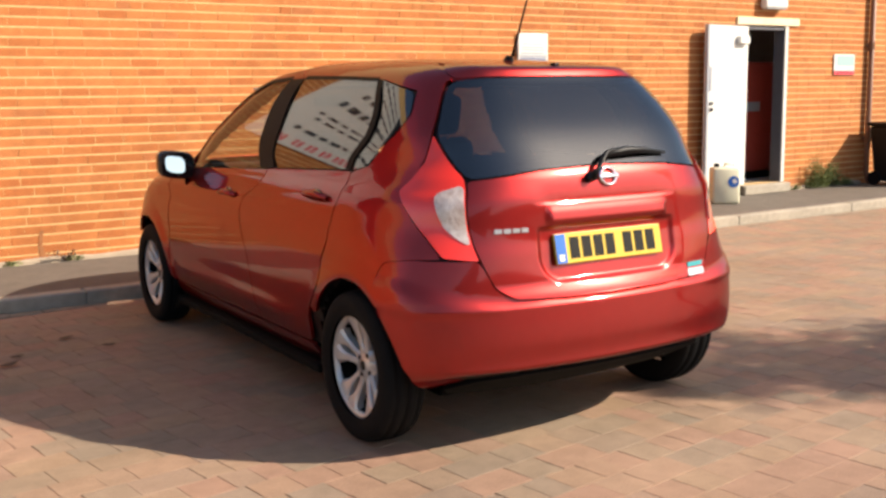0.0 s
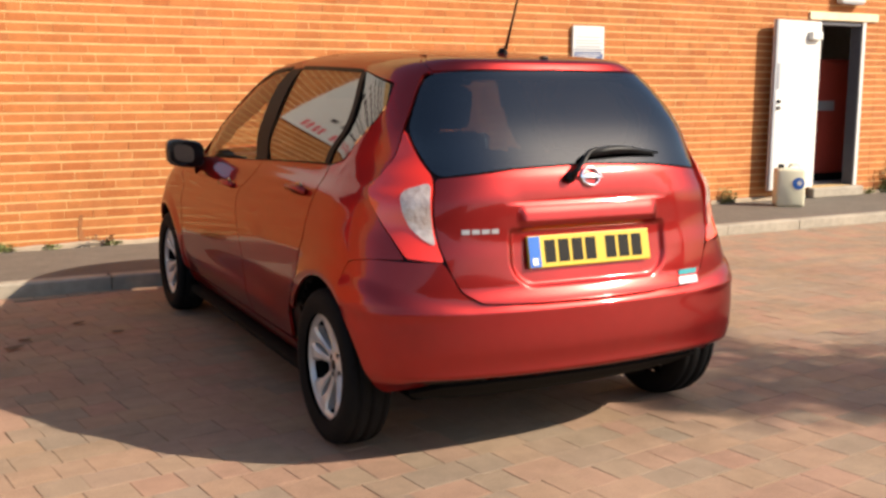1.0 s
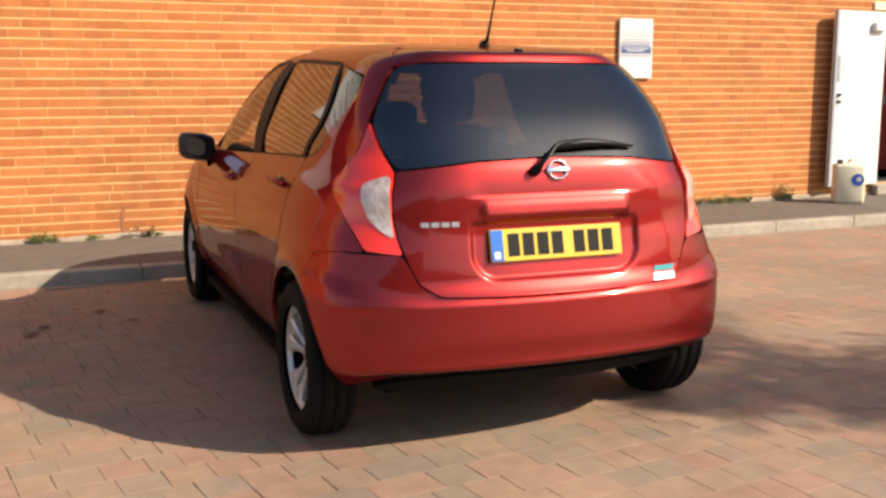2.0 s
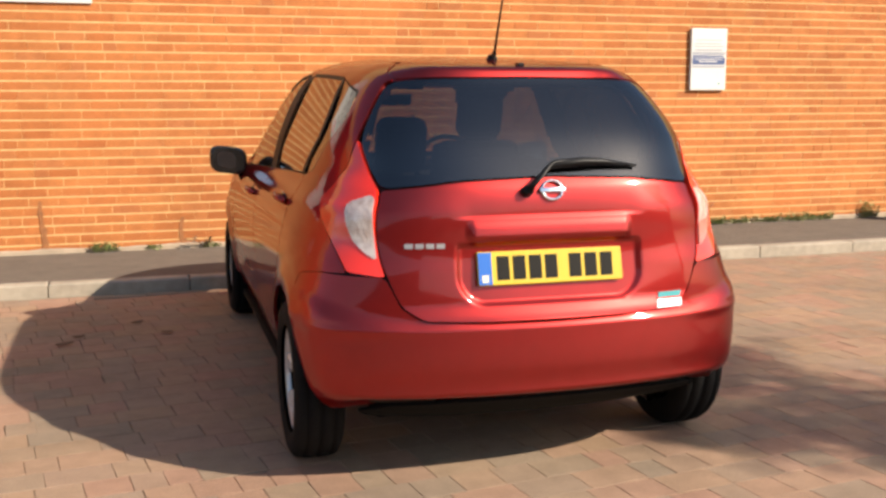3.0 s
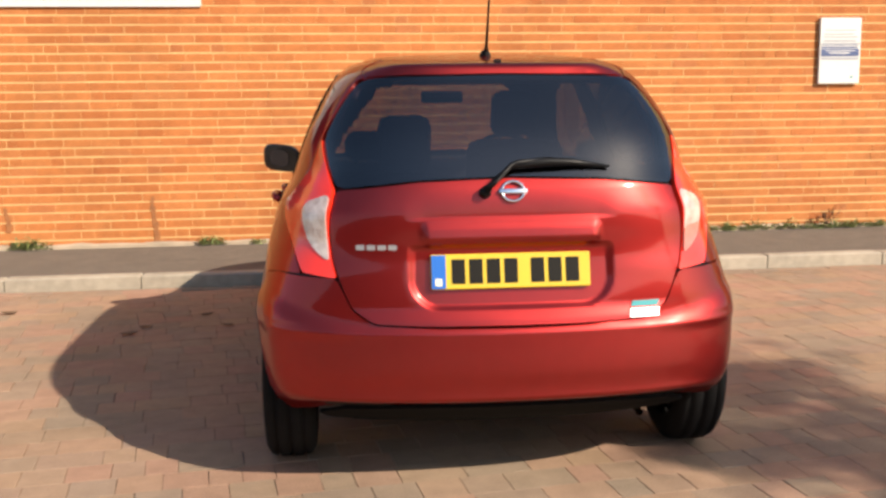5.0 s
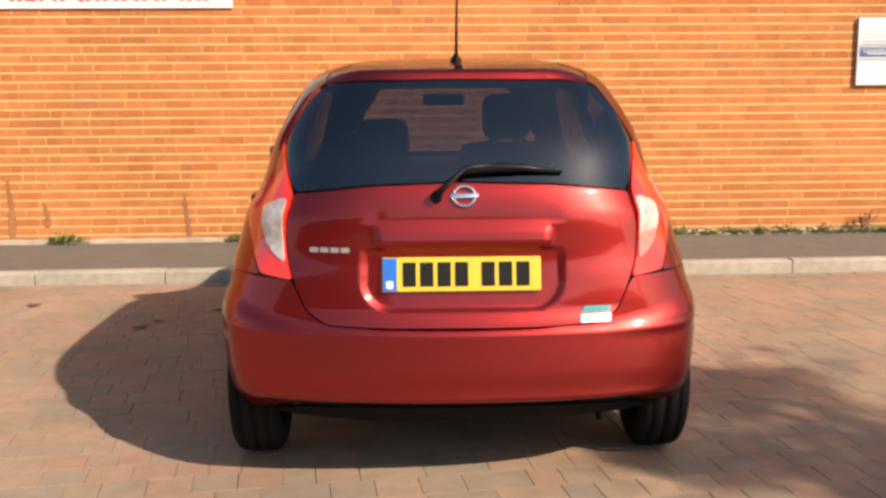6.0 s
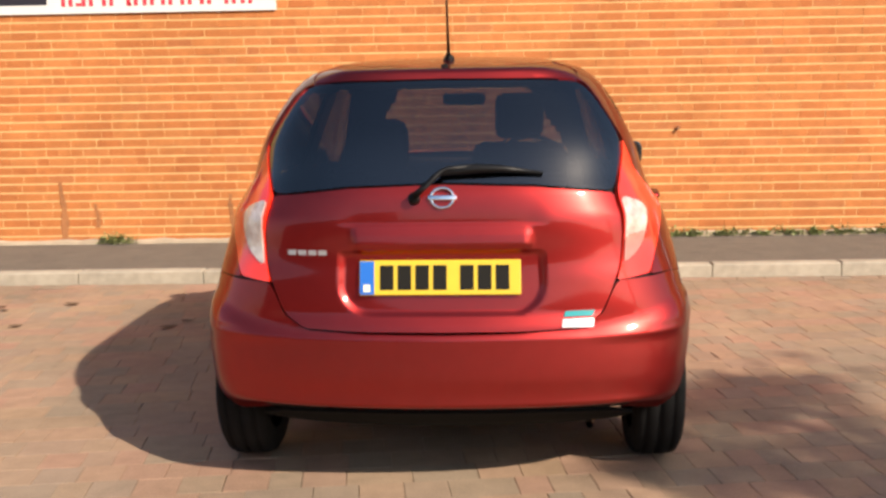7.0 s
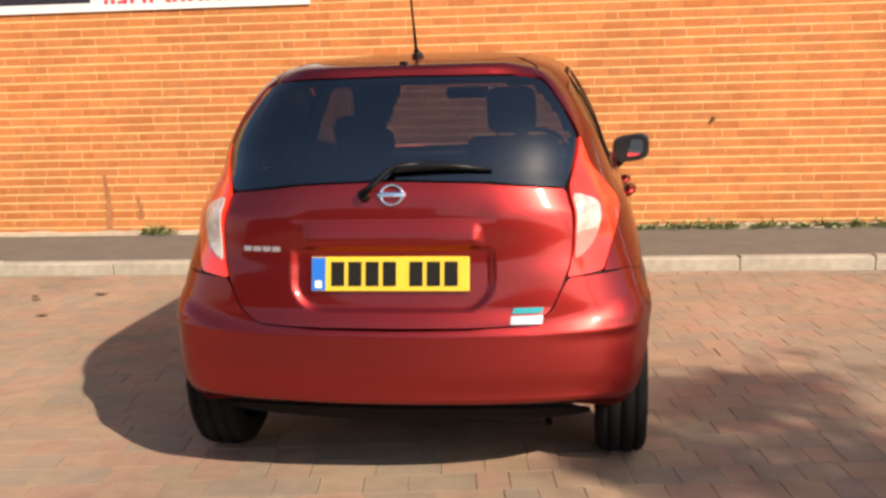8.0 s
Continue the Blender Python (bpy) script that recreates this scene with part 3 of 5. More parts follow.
for side in (1, -1):
    panel("spoiler_gutter", one_side(O_GUTTER, side), M_PAINT, tailgate, -0.004, 0.004, 0.012, 0.0)
for side in (1, -1):
    lamp = panel("tail_lamp", one_side(O_LAMP, side), M_RED_LENS, car, lambda s, v: 0.002 + 0.010 * smoothstep(0.86, 0.98, v) * (1 - smoothstep(1.02, 1.12, v)), 0.012, 0.02, 0.02, label="red boomerang-shaped tail lamp")
    panel("clear_lens", one_side(O_CLEAR, side), M_CLEAR_LENS, lamp, lambda s, v: 0.005 + 0.010 * smoothstep(0.86, 0.98, v) * (1 - smoothstep(1.02, 1.12, v)), 0.025, 0.015, 0.006, label="clear white lens section")
    # right lamp only: sun showing red through the lens, painted as a patch
    if side == 1:
        panel("lens_foot", one_side(O_SUNLIT_TINT, side), M_SUNLIT_TINT, lamp, 0.0095, 0.02, 0.015, 0.004, label="pale red patch painting the sunlit look of the clear lens")
    panel("quarter_panel", one_side(O_QUARTER, side), M_PAINT, car, lip, 0.012, 0.025)
    panel("quarter_window", one_side(O_QPANE, side), M_PRIVACY, car, pane_set, 0.03, 0.03, 0.0, label="small dark tinted quarter window")
    rdoor = panel("rear_door", one_side(O_RDOOR, side), M_PAINT, car, lip, 0.012, 0.025)
    panel("rear_door_window", one_side(O_RWINDOW, side), M_PRIVACY, rdoor, pane_set, 0.02, 0.03, 0.0, label="dark tinted door window")
    fdoor = panel("front_door", one_side(O_FDOOR, side), M_PAINT, car, lip, 0.012, 0.025)
    panel("front_door_window", one_side(O_FWINDOW, side), M_SIDEGLASS, fdoor, pane_set, 0.02, 0.03, 0.0, label="clear door window")
    panel("window_seal", one_side(O_FSEAL, side), M_PILLAR, car, 0.003, 0.004, 0.03, 0.006, label="dull black seal over the door window")
    panel("window_seal", one_side(O_RSEAL, side), M_PILLAR, car, 0.003, 0.003, 0.03, 0.006, label="dull black seal over the door window")
    panel("door_pillar", one_side(O_BPILLAR, side), M_PILLAR, car, 0.002, 0.006, 0.04, 0.006, label="dull black door pillar")
    panel("window_divider", one_side(O_DIVIDER, side), M_PILLAR, car, 0.002, 0.004, 0.04, 0.006, label="dull black strip between the side windows")
    panel("front_wing", one_side(O_FENDER, side), M_PAINT, car, lip, 0.012, 0.03)
    panel("sill", one_side(O_SILL, side), M_PAINT, car, 0.0, 0.01, 0.04)
    panel("roof_rail", one_side(O_RAIL, side), M_PAINT, car, 0.0, 0.008, 0.03)
panel("windscreen", both(O_SCREEN), M_SCREEN, car, 0.0, 0.01, 0.05, 0.0)
panel("bonnet", both(O_BONNET), M_PAINT, car, 0.0, 0.01, 0.05)
panel("front_bumper", both(O_FBUMPER), M_PAINT, car, 0.0, 0.01, 0.05)


def roof_mesh():
    """The roof skin over the rails, closed at the crown, with two long pressed grooves."""
    ss = list(np.linspace(-S_END + 1e-3, S_END - 1e-3, 240))
    vv = [1.4472 + (V_TOP - 1.4472) * (1 - (1 - k / 16) ** 2) for k in range(17)]
    verts, faces = [], []
    n = len(vv)
    for s in ss:
        verts += [tuple(body(s, v)) for v in vv]
    for i in range(len(ss) - 1):
        for j in range(n - 1):
            faces.append((i * n + j, (i + 1) * n + j, (i + 1) * n + j + 1, i * n + j + 1))
    me = bpy.data.meshes.new("roof")
    me.from_pydata(verts, [], faces)
    me.materials.append(M_PAINT)
    me.polygons.foreach_set("use_smooth", [True] * len(me.polygons))
    ob = new("roof", me)
    ob.parent = car
    return ob


roof_mesh()

# badges, plate, wiper, handles
def on_gate(x, z, off=0.0):
    s, v = rp(abs(x), z)
    s = math.copysign(s, x)
    p = shaped(s, v, lambda a, b: gate_shape(a, b) + off)
    return p, facing(s, v)


def slab_on_gate(bm, x0, x1, z0, z1, off, thick, slant=0.0, n=8):
    """A thin bar that follows the tailgate."""
    low, top, back = [], [], []
    for i in range(n + 1):
        x = x0 + (x1 - x0) * i / n
        a, na = on_gate(x, z0)
        b, nb = on_gate(x + slant, z1)
        low.append((bm.verts.new(a + na * off), bm.verts.new(a + na * (off + thick))))
        top.append((bm.verts.new(b + nb * off), bm.verts.new(b + nb * (off + thick))))
    for i in range(n):
        bm.faces.new((low[i][1], low[i + 1][1], top[i + 1][1], top[i][1]))
        bm.faces.new((low[i][0], low[i + 1][0], low[i + 1][1], low[i][1]))
        bm.faces.new((top[i][1], top[i + 1][1], top[i + 1][0], top[i][0]))
    bm.faces.new((low[0][0], low[0][1], top[0][1], top[0][0]))
    bm.faces.new((low[n][1], low[n][0], top[n][0], top[n][1]))


P0, P1 = Vector((0, 0.084, 0.833)), Vector((0, 0.058, 0.720))
PLATE_UP = (P0 - P1).normalized()
PLATE = Matrix.Translation((P0 + P1) / 2 + Vector((-0.005, -0.010, 0))) @ Matrix((Vector((1, 0, 0)), PLATE_UP, Vector((1, 0, 0)).cross(PLATE_UP))).transposed().to_4x4()
bm = bmesh.new()
box(bm, -0.262, 0.262, -0.057, 0.057, -0.012, 0.0, 0.004, PLATE)
plate = part("number_plate", bm, M_PLATE, car, "yellow rear number plate with blue edge strip and dark bars")
bm = bmesh.new()
box(bm, -0.259, -0.213, -0.054, 0.054, 0.0, 0.0015, 0, PLATE)
part("blue_strip", bm, M_PLATE_BLUE, plate, "blue edge strip")
bm = bmesh.new()
box(bm, -0.248, -0.226, -0.046, -0.022, 0.0015, 0.0025, 0, PLATE)
part("strip_mark", bm, M_CREAM, plate, "pale mark on the strip")
for i in range(7):
    x = -0.194 + i * 0.0575 + (0.030 if i > 3 else 0)
    bm = bmesh.new()
    box(bm, x, x + 0.044, -0.040, 0.040, 0.0, 0.0018, 0, PLATE)
    part("plate_bar", bm, M_PLATE_CHAR, plate, "dark bar on the plate")

for k in range(4):
    bm = bmesh.new()
    slab_on_gate(bm, -0.505 + 0.0345 * k, -0.478 + 0.0345 * k, 0.848, 0.864, 0.001, 0.003, 0.0, 2)
    part("badge_bar", bm, M_BADGE, tailgate, "small plain silver bar")
bm = bmesh.new()
slab_on_gate(bm, 0.392, 0.486, 0.646, 0.664, 0.001, 0.004, 0.008)
part("side_badge", bm, M_TEAL, tailgate, "teal and silver badge of plain bars")
bm = bmesh.new()
slab_on_gate(bm, 0.386, 0.486, 0.611, 0.639, 0.001, 0.004, 0.004)
part("badge_bar", bm, M_BADGE, tailgate, "silver bar")

c0, cn = on_gate(0.006, 1.030)
BADGE = Matrix.Translation(c0 + cn * 0.006) @ cn.to_track_quat("Z", "Y").to_matrix().to_4x4()
bm = bmesh.new()
ring = []
for i in range(40):
    a = i * math.tau / 40
    ring.append([bm.verts.new(BADGE @ Vector(((r + 0.0) * math.cos(a) * 1.12, r * math.sin(a), z))) for r, z in ((0.038, -0.004), (0.0365, 0.004), (0.033, 0.007), (0.0285, 0.004), (0.0275, -0.002))])
for i in range(40):
    for k in range(4):
        bm.faces.new((ring[i][k], ring[(i + 1) % 40][k], ring[(i + 1) % 40][k + 1], ring[i][k + 1]))
box(bm, -0.047, 0.047, -0.0080, 0.0080, -0.003, 0.008, 0.003, BADGE)
part("round_badge", bm, M_CHROME, tailgate, "chrome ring badge with a plain crossbar", True)

# wiper
w0, wn_ = on_gate(-0.085, 1.028)
bm = bmesh.new()
tube(bm, [w0 - wn_ * 0.005, w0 + wn_ * 0.030], [0.021, 0.018], 16)
gl = lambda x, z, o: shaped(math.copysign(rp(abs(x), z)[0], x), z, o)
tube(bm, [w0 + wn_ * 0.028, gl(-0.05, 1.055, 0.036), gl(0.0, 1.098, 0.034), gl(0.02, 1.108, 0.034), gl(0.12, 1.118, 0.030)], [0.014, 0.011, 0.009, 0.008, 0.007], 8)
part("rear_wiper", bm, M_BLACK, tailgate, "black plastic wiper arm", True)
bm = bmesh.new()
tube(bm, [gl(-0.005, 1.096, 0.020), gl(0.02, 1.104, 0.022), gl(0.12, 1.112, 0.024), gl(0.20, 1.111, 0.022), gl(0.33, 1.099, 0.014)], [0.006, 0.013, 0.016, 0.012, 0.005], 8)
part("wiper_blade", bm, M_BLACK, tailgate, "black wiper blade", True)
bm = bmesh.new()
p = gl(0.004, 1.443, 0.008)
box(bm, p.x - 0.012, p.x + 0.012, p.y - 0.03, p.y + 0.0, p.z - 0.012, p.z + 0.003, 0.003)
part("washer_jet", bm, M_BLACK, tailgate, "small black washer jet")

# aerial
bm = bmesh.new()
a0 = Vector((0.004, 0.70, 1.478))
tube(bm, [a0 + Vector((0, 0.035, -0.012)), a0 + Vector((0, 0.02, 0.012)), a0 + Vector((0, 0.0, 0.026))], [0.026, 0.020, 0.010], 14)
aerial = part("aerial_base", bm, M_BLACK, car, "black rubber aerial base", True)
bm = bmesh.new()
tube(bm, [a0 + Vector((0, 0.0, 0.022)), a0 + Vector((0, -0.05, 0.13)), a0 + Vector((0, -0.20, 0.46))], [0.0065, 0.0045, 0.0030], 8)
part("aerial_mast", bm, M_BLACK, aerial, "thin black whip mast", True)


# door handles, mirrors
def handle(side, y, z):
    s, v = sp(y, z)
    c, n = body(s * side, v), facing(s * side, v)
    bm = bmesh.new()
    tube(bm, [c + n * 0.004 + Vector((0, -0.10, 0)), c + n * 0.022 + Vector((0, -0.075, 0.002)), c + n * 0.029 + Vector((0, 0, 0.004)), c + n * 0.022 + Vector((0, 0.075, 0.002)), c + n * 0.004 + Vector((0, 0.10, 0))], [0.013, 0.014, 0.0145, 0.014, 0.013], 10)
    return bm, c, n


for side in (1, -1):
    for y, z, door in ((0.98, 0.935, rdoor), (1.96, 0.875, fdoor)):
        owner = [o for o in car.children if o.name.startswith(door.name.split(".")[0])][0 if side == 1 else 1]
        bm, c, n = handle(side, y, z)
        part("door_handle", bm, M_PAINT, owner, "", True)
        # a near-black disc stands in for the shade behind the handle
        bm = bmesh.new()
        bmesh.ops.create_uvsphere(bm, u_segments=16, v_segments=8, radius=1.0, matrix=Matrix.Translation(c - n * 0.0035) @ Matrix.Diagonal((0.006, 0.055, 0.034, 1)))
        part("handle_cup", bm, M_GLOSS, owner, "black disc painted as the shade behind the handle", True)
    # mirror
    bm = bmesh.new()
    g = bmesh.ops.create_uvsphere(bm, u_segments=24, v_segments=14, radius=1.0)
    for v in g["verts"]:
        x, y, z = v.co
        e = 0.55
        x, z = math.copysign(abs(x) ** e, x), math.copysign(abs(z) ** e, z)
        y = max(-0.35, y)
        v.co = (side * (0.875 + 0.100 * x), 2.565 + 0.10 * y * (1 - 0.15 * x), 0.990 + 0.075 * z + 0.012 * x)
    mir = part("door_mirror", bm, M_GLOSS, car, "black door mirror", True)
    bm = bmesh.new()
    g = bmesh.ops.create_circle(bm, cap_ends=True, segments=28, radius=1.0)
    for v in g["verts"]:
        x, z = v.co.x, v.co.y
        e = 0.62
        x, z = math.copysign(abs(x) ** e, x), math.copysign(abs(z) ** e, z)
        v.co = (side * (0.888 + 0.050 * x), 2.5215 + (0.009 if side < 0 else -0.016) * x + (0.0042 if side < 0 else 0.0037) * z, 0.992 + 0.044 * z + 0.008 * x)
    part("mirror_glass", bm, M_MIRROR, mir, "silvered mirror glass")
    bm = bmesh.new()
    tube(bm, [(side * 0.84, 2.57, 0.945), (side * 0.80, 2.585, 0.900), (side * 0.755, 2.60, 0.895)], [0.030, 0.027, 0.036], 12)
    part("mirror_stalk", bm, M_BLACK, mir, "", True)

# wheels
def make_wheel():
    w = new("road_wheel")
    w.parent = car
    bm = bmesh.new()
    R, hw = WHEEL_R, 0.0925
    lathe(bm, [(-hw + 0.012, 0.200), (-hw, 0.235), (-hw + 0.004, 0.268), (-hw + 0.018, 0.289), (-0.055, R - 0.003), (-0.050, R - 0.010), (-0.045, R - 0.010), (-0.040, R - 0.001), (-0.008, R), (-0.005, R - 0.008), (0.005, R - 0.008), (0.008, R), (0.040, R - 0.001), (0.045, R - 0.010), (0.050, R - 0.010), (0.055, R - 0.003), (hw - 0.018, 0.289), (hw - 0.004, 0.268), (hw, 0.235), (hw - 0.012, 0.200)], 56)
    part("tyre", bm, M_RUBBER, w, "worn black rubber tyre", True)
    bm = bmesh.new()
    lathe(bm, [(0.060, 0.208), (0.066, 0.203), (0.064, 0.196), (0.054, 0.186), (0.046, 0.184)], 56)
    lathe(bm, [(0.036, 0.0), (0.036, 0.024), (0.030, 0.030), (0.029, 0.066), (0.010, 0.074)], 30)
    part("rim", bm, M_ALLOY, w, "silver alloy rim", True)
    bm = bmesh.new()
    lathe(bm, [(0.0372, 0.0), (0.0372, 0.018), (0.0362, 0.0215)], 24)
    part("centre_cap", bm, M_DARKMETAL, w, "dark centre cap", True)
    # barrel coloured near black to paint the shade between the spokes
    bm = bmesh.new()
    lathe(bm, [(0.044, 0.188), (0.014, 0.182), (-0.07, 0.176)], 56)
    part("rim_barrel", bm, M_UNDER, w, "inner barrel of the rim, coloured near black for shade", True)
    for k in range(10):
        bm = bmesh.new()
        a = k * math.tau / 10 + (0.05 if k % 2 else -0.05)
        turn = 0.05 if k % 2 else -0.05
        prev = None
        for r, hwid, x in ((0.050, 0.018, 0.026), (0.085, 0.013, 0.031), (0.13, 0.016, 0.040), (0.160, 0.026, 0.049), (0.192, 0.050, 0.055)):
            b = a + turn * (r - 0.05) / 0.14
            cur = [bm.verts.new((x + dx, r * math.cos(b) - o * math.sin(b), r * math.sin(b) + o * math.cos(b))) for dx, o in ((-0.03, -hwid), (-0.002, -hwid), (0.005, -hwid * 0.55), (0.005, hwid * 0.55), (-0.002, hwid), (-0.03, hwid))]
            if prev:
                for i in range(5):
                    bm.faces.new((prev[i], prev[i + 1], cur[i + 1], cur[i]))
            prev = cur
        part("spoke", bm, M_ALLOY, w)
    for k in range(4):
        bm = bmesh.new()
        a = k * math.tau / 4 + 0.4
        tube(bm, [(0.014, 0.050 * math.cos(a), 0.050 * math.sin(a)), (0.0312, 0.050 * math.cos(a), 0.050 * math.sin(a))], [0.0125, 0.0125], 10)
        part("wheel_nut", bm, M_DARKMETAL, w)
    bm = bmesh.new()
    lathe(bm, [(-0.016, 0.0), (-0.016, 0.125), (-0.02, 0.126), (-0.02, 0.174), (-0.05, 0.174)], 36)
    part("brake_drum", bm, M_DARKMETAL, w, "dark brake drum behind the spokes", True)
    return w


first = make_wheel()
first.matrix_basis = Matrix.Translation((0.752, HUB_REAR, HUB_Z))
for x, y, turn in ((-0.752, HUB_REAR, 37), (0.748, HUB_FRONT, 80), (-0.748, HUB_FRONT, 15)):
    m = Matrix.Translation((x, y, HUB_Z)) @ (Matrix.Rotation(math.pi, 4, "Z") if x < 0 else Matrix.Identity(4)) @ Matrix.Rotation(radians(turn), 4, "X")
    copy_thing(first, m)

# wheel wells, floor, exhaust
for side in (1, -1):
    for hub in (HUB_REAR, HUB_FRONT):
        bm = bmesh.new()
        rings = []
        for i in range(21):
            a = radians(10 + 160 * i / 20)
            rings.append([bm.verts.new((side * x, hub - r * math.cos(a), HUB_Z + r * math.sin(a))) for x, r in ((0.795, 0.352), (0.78, 0.362), (0.56, 0.362), (0.54, 0.30), (0.54, 0.05))])
        for r0, r1 in zip(rings, rings[1:]):
            for k in range(4):
                bm.faces.new((r0[k], r0[k + 1], r1[k + 1], r1[k]))
        part("wheel_liner", bm, M_UNDER, car, "", True)
bm = bmesh.new()
# unseen boxes, sized and added to block sunlight and darken the ground below
box(bm, -0.53, 0.53, 0.45, 3.8, 0.165, 0.20, 0.01)
box(bm, -0.78, 0.78, 1.04, 2.95, 0.166, 0.205, 0.01)
box(bm, -0.60, 0.60, 2.96, 3.85, 0.125, 0.166, 0.01)
part("floor_pan", bm, M_UNDER, car)
bm = bmesh.new()
tube(bm, [(0.50, 0.29, 0.205), (0.50, 0.36, 0.207), (0.46, 0.5, 0.215)], [0.013, 0.013, 0.013], 14, False)
part("exhaust_pipe", bm, M_CHROME, car, "short steel tailpipe", True)
bm = bmesh.new()
lathe(bm, [(-0.30, 0.0), (-0.30, 0.085), (-0.27, 0.095), (0.27, 0.095), (0.30, 0.085), (0.30, 0.0)], 24)
bmesh.ops.transform(bm, matrix=Matrix.Translation((0.12, 0.46, 0.30)), verts=bm.verts)
part("silencer", bm, M_DARKMETAL, car, "dark steel silencer box", True)


# seats and cabin
def seat(x, y, back=0.60, rest=(0.125, 0.19), w=0.25):
    st = new("car_seat")
    st.parent = car
    bm = bmesh.new()
    box(bm, x - w, x + w, y, y + 0.48, 0.42, 0.56, 0.05)
    part("seat_cushion", bm, M_SEAT, st)
    bm = bmesh.new()
    lean = Matrix.Translation((x, y, 0.5)) @ Matrix.Rotation(radians(14), 4, "X")
    box(bm, -w * 0.95, w * 0.95, -0.06, 0.08, 0.0, back, 0.06, lean)
    part("seat_back", bm, M_SEAT, st)
    bm = bmesh.new()
    top = back + 0.02
    box(bm, -rest[0], rest[0], -0.05, 0.06, top, top + rest[1], 0.045, lean)
    part("headrest", bm, M_SEAT, st)
    for o in (-0.07, 0.07):
        bm = bmesh.new()
        tube(bm, [lean @ Vector((o, 0, top - 0.05)), lean @ Vector((o, 0, top + 0.05))], [0.006, 0.006], 6)
        part("headrest_post", bm, M_CHROME, st)


seat(-0.41, 1.92, 0.52, (0.12, 0.14), 0.23)
seat(0.285, 1.92, 0.63, (0.115, 0.22), 0.24)
seat(-0.29, 1.18, 0.52, (0.108, 0.235), 0.26)
seat(0.36, 1.18, 0.40, (0.12, 0.12), 0.28)
bm = bmesh.new()
box(bm, -0.66, 0.66, 2.62, 3.05, 0.70, 0.96, 0.06)
part("dashboard", bm, M_TRIM, car, "", True)
bm = bmesh.new()
box(bm, -0.52, 0.52, 0.30, 0.74, 0.90, 0.925, 0.008)
part("parcel_shelf", bm, M_TRIM, car)
bm = bmesh.new()
rr = [(0.36 + 0.185 * math.cos(k * math.tau / 24), 2.52 + 0.185 * 0.35 * math.sin(k * math.tau / 24), 0.93 + 0.17 * math.sin(k * math.tau / 24)) for k in range(25)]
tube(bm, rr, [0.015] * 25, 8, False)
box(bm, 0.19, 0.53, 2.515, 2.545, 0.915, 0.945, 0.01)
part("steering_wheel", bm, M_BLACK, car, "", True)
bm = bmesh.new()
box(bm, -0.115, 0.115, 2.40, 2.45, 1.28, 1.345, 0.02)
part("interior_mirror", bm, M_BLACK, car, "", True)
bm = bmesh.new()
box(bm, -0.50, 0.50, 0.50, 2.35, 1.378, 1.388, 0.003)
part("headlining", bm, M_GREY, car)


# ---- the doorway and what hangs on the wall ----
door = empty("service_door", Matrix.Translation((DOOR_X0, WALL_Y, DOOR_Z0)), "white steel service door standing open against the brick wall", "door", kind="structure")
door.name = "door_1"
bm = bmesh.new()
LEAF = Matrix.Translation((0.01, -0.02, 0)) @ Matrix.Rotation(radians(180 + 6.5), 4, "Z")
box(bm, 0, 0.79, -0.022, 0.022, 0.01, 1.865, 0.004, LEAF)
leaf = part("door_leaf", bm, M_WHITE, door, "white painted steel leaf")
bm = bmesh.new()
box(bm, 0.755, 0.796, 0.0, 0.030, 0.01, 1.865, 0.003, LEAF)
part("edge_strip", bm, M_GREY, leaf, "grey metal edge strip")
for z in (0.985, 0.915):
    bm = bmesh.new()
    tube(bm, [LEAF @ Vector((0.715, 0.02, z)), LEAF @ Vector((0.715, 0.055, z))], [0.022, 0.018], 12)
    part("door_lock", bm, M_BLACKPRINT, leaf, "dark round lock")
bm = bmesh.new()
box(bm, 0.05, 0.24, 0.022, 0.085, 1.66, 1.75, 0.012, LEAF)
part("door_closer", bm, M_WHITE, leaf, "white closer box")
bm = bmesh.new()
box(bm, 0.70, 0.745, 0.022, 0.030, 1.12, 1.40, 0.002, LEAF)
part("finger_plate", bm, M_GREY, leaf, "pale grey plate")
for x0, x1, z0, z1, nm in ((0.001, 0.05, 0.0, 1.884, "door_jamb"), (0.72, 0.769, 0.0, 1.884, "door_jamb"), (0.051, 0.719, 1.835, 1.884, "door_head")):
    bm = bmesh.new()
    box(bm, x0, x1, 0.012, 0.166, z0, z1, 0.006)
    part(nm, bm, M_JAMB, door, "grey painted door lining")
bm = bmesh.new()
box(bm, 0.728, 0.782, -0.004, 0.010, 0.0, 1.884, 0.003)
part("architrave", bm, M_WHITE, door, "white painted edge strip")
bm = bmesh.new()
box(bm, -0.15, 0.97, -0.018, 0.09, 1.887, 1.975, 0.008)
part("lintel", bm, mat("lintel_paint", (0.72, 0.60, 0.40), 0.7, vary=0.15, scale=14, bump=0.3), door, "cream painted concrete lintel")
bm = bmesh.new()
box(bm, -0.03, 0.80, -0.10, 0.30, -0.114, -0.002, 0.012)
part("door_step", bm, M_KERB, door, "worn concrete step")

bm = bmesh.new()
CX0, CX1, CY0, CY1 = DOOR_X0 - 0.8, 13.4, WB + 0.162, 11.2
for a in ((CX0 - 0.05, CX0, CY0, CY1, 0.1, 2.5), (CX1, CX1 + 0.05, CY0, CY1, 0.1, 2.5), (CX0, CX1, CY1, CY1 + 0.05, 0.1, 2.5), (CX0, CX1, CY0, CY1, 0.15, 0.198), (CX0, CX1, CY0, CY1, 2.45, 2.5)):
    box(bm, *a)
tagged(link_bm("wall_corridor", bm, M_DARKROOM), "dim plain corridor behind the open door", "wall", kind="structure")
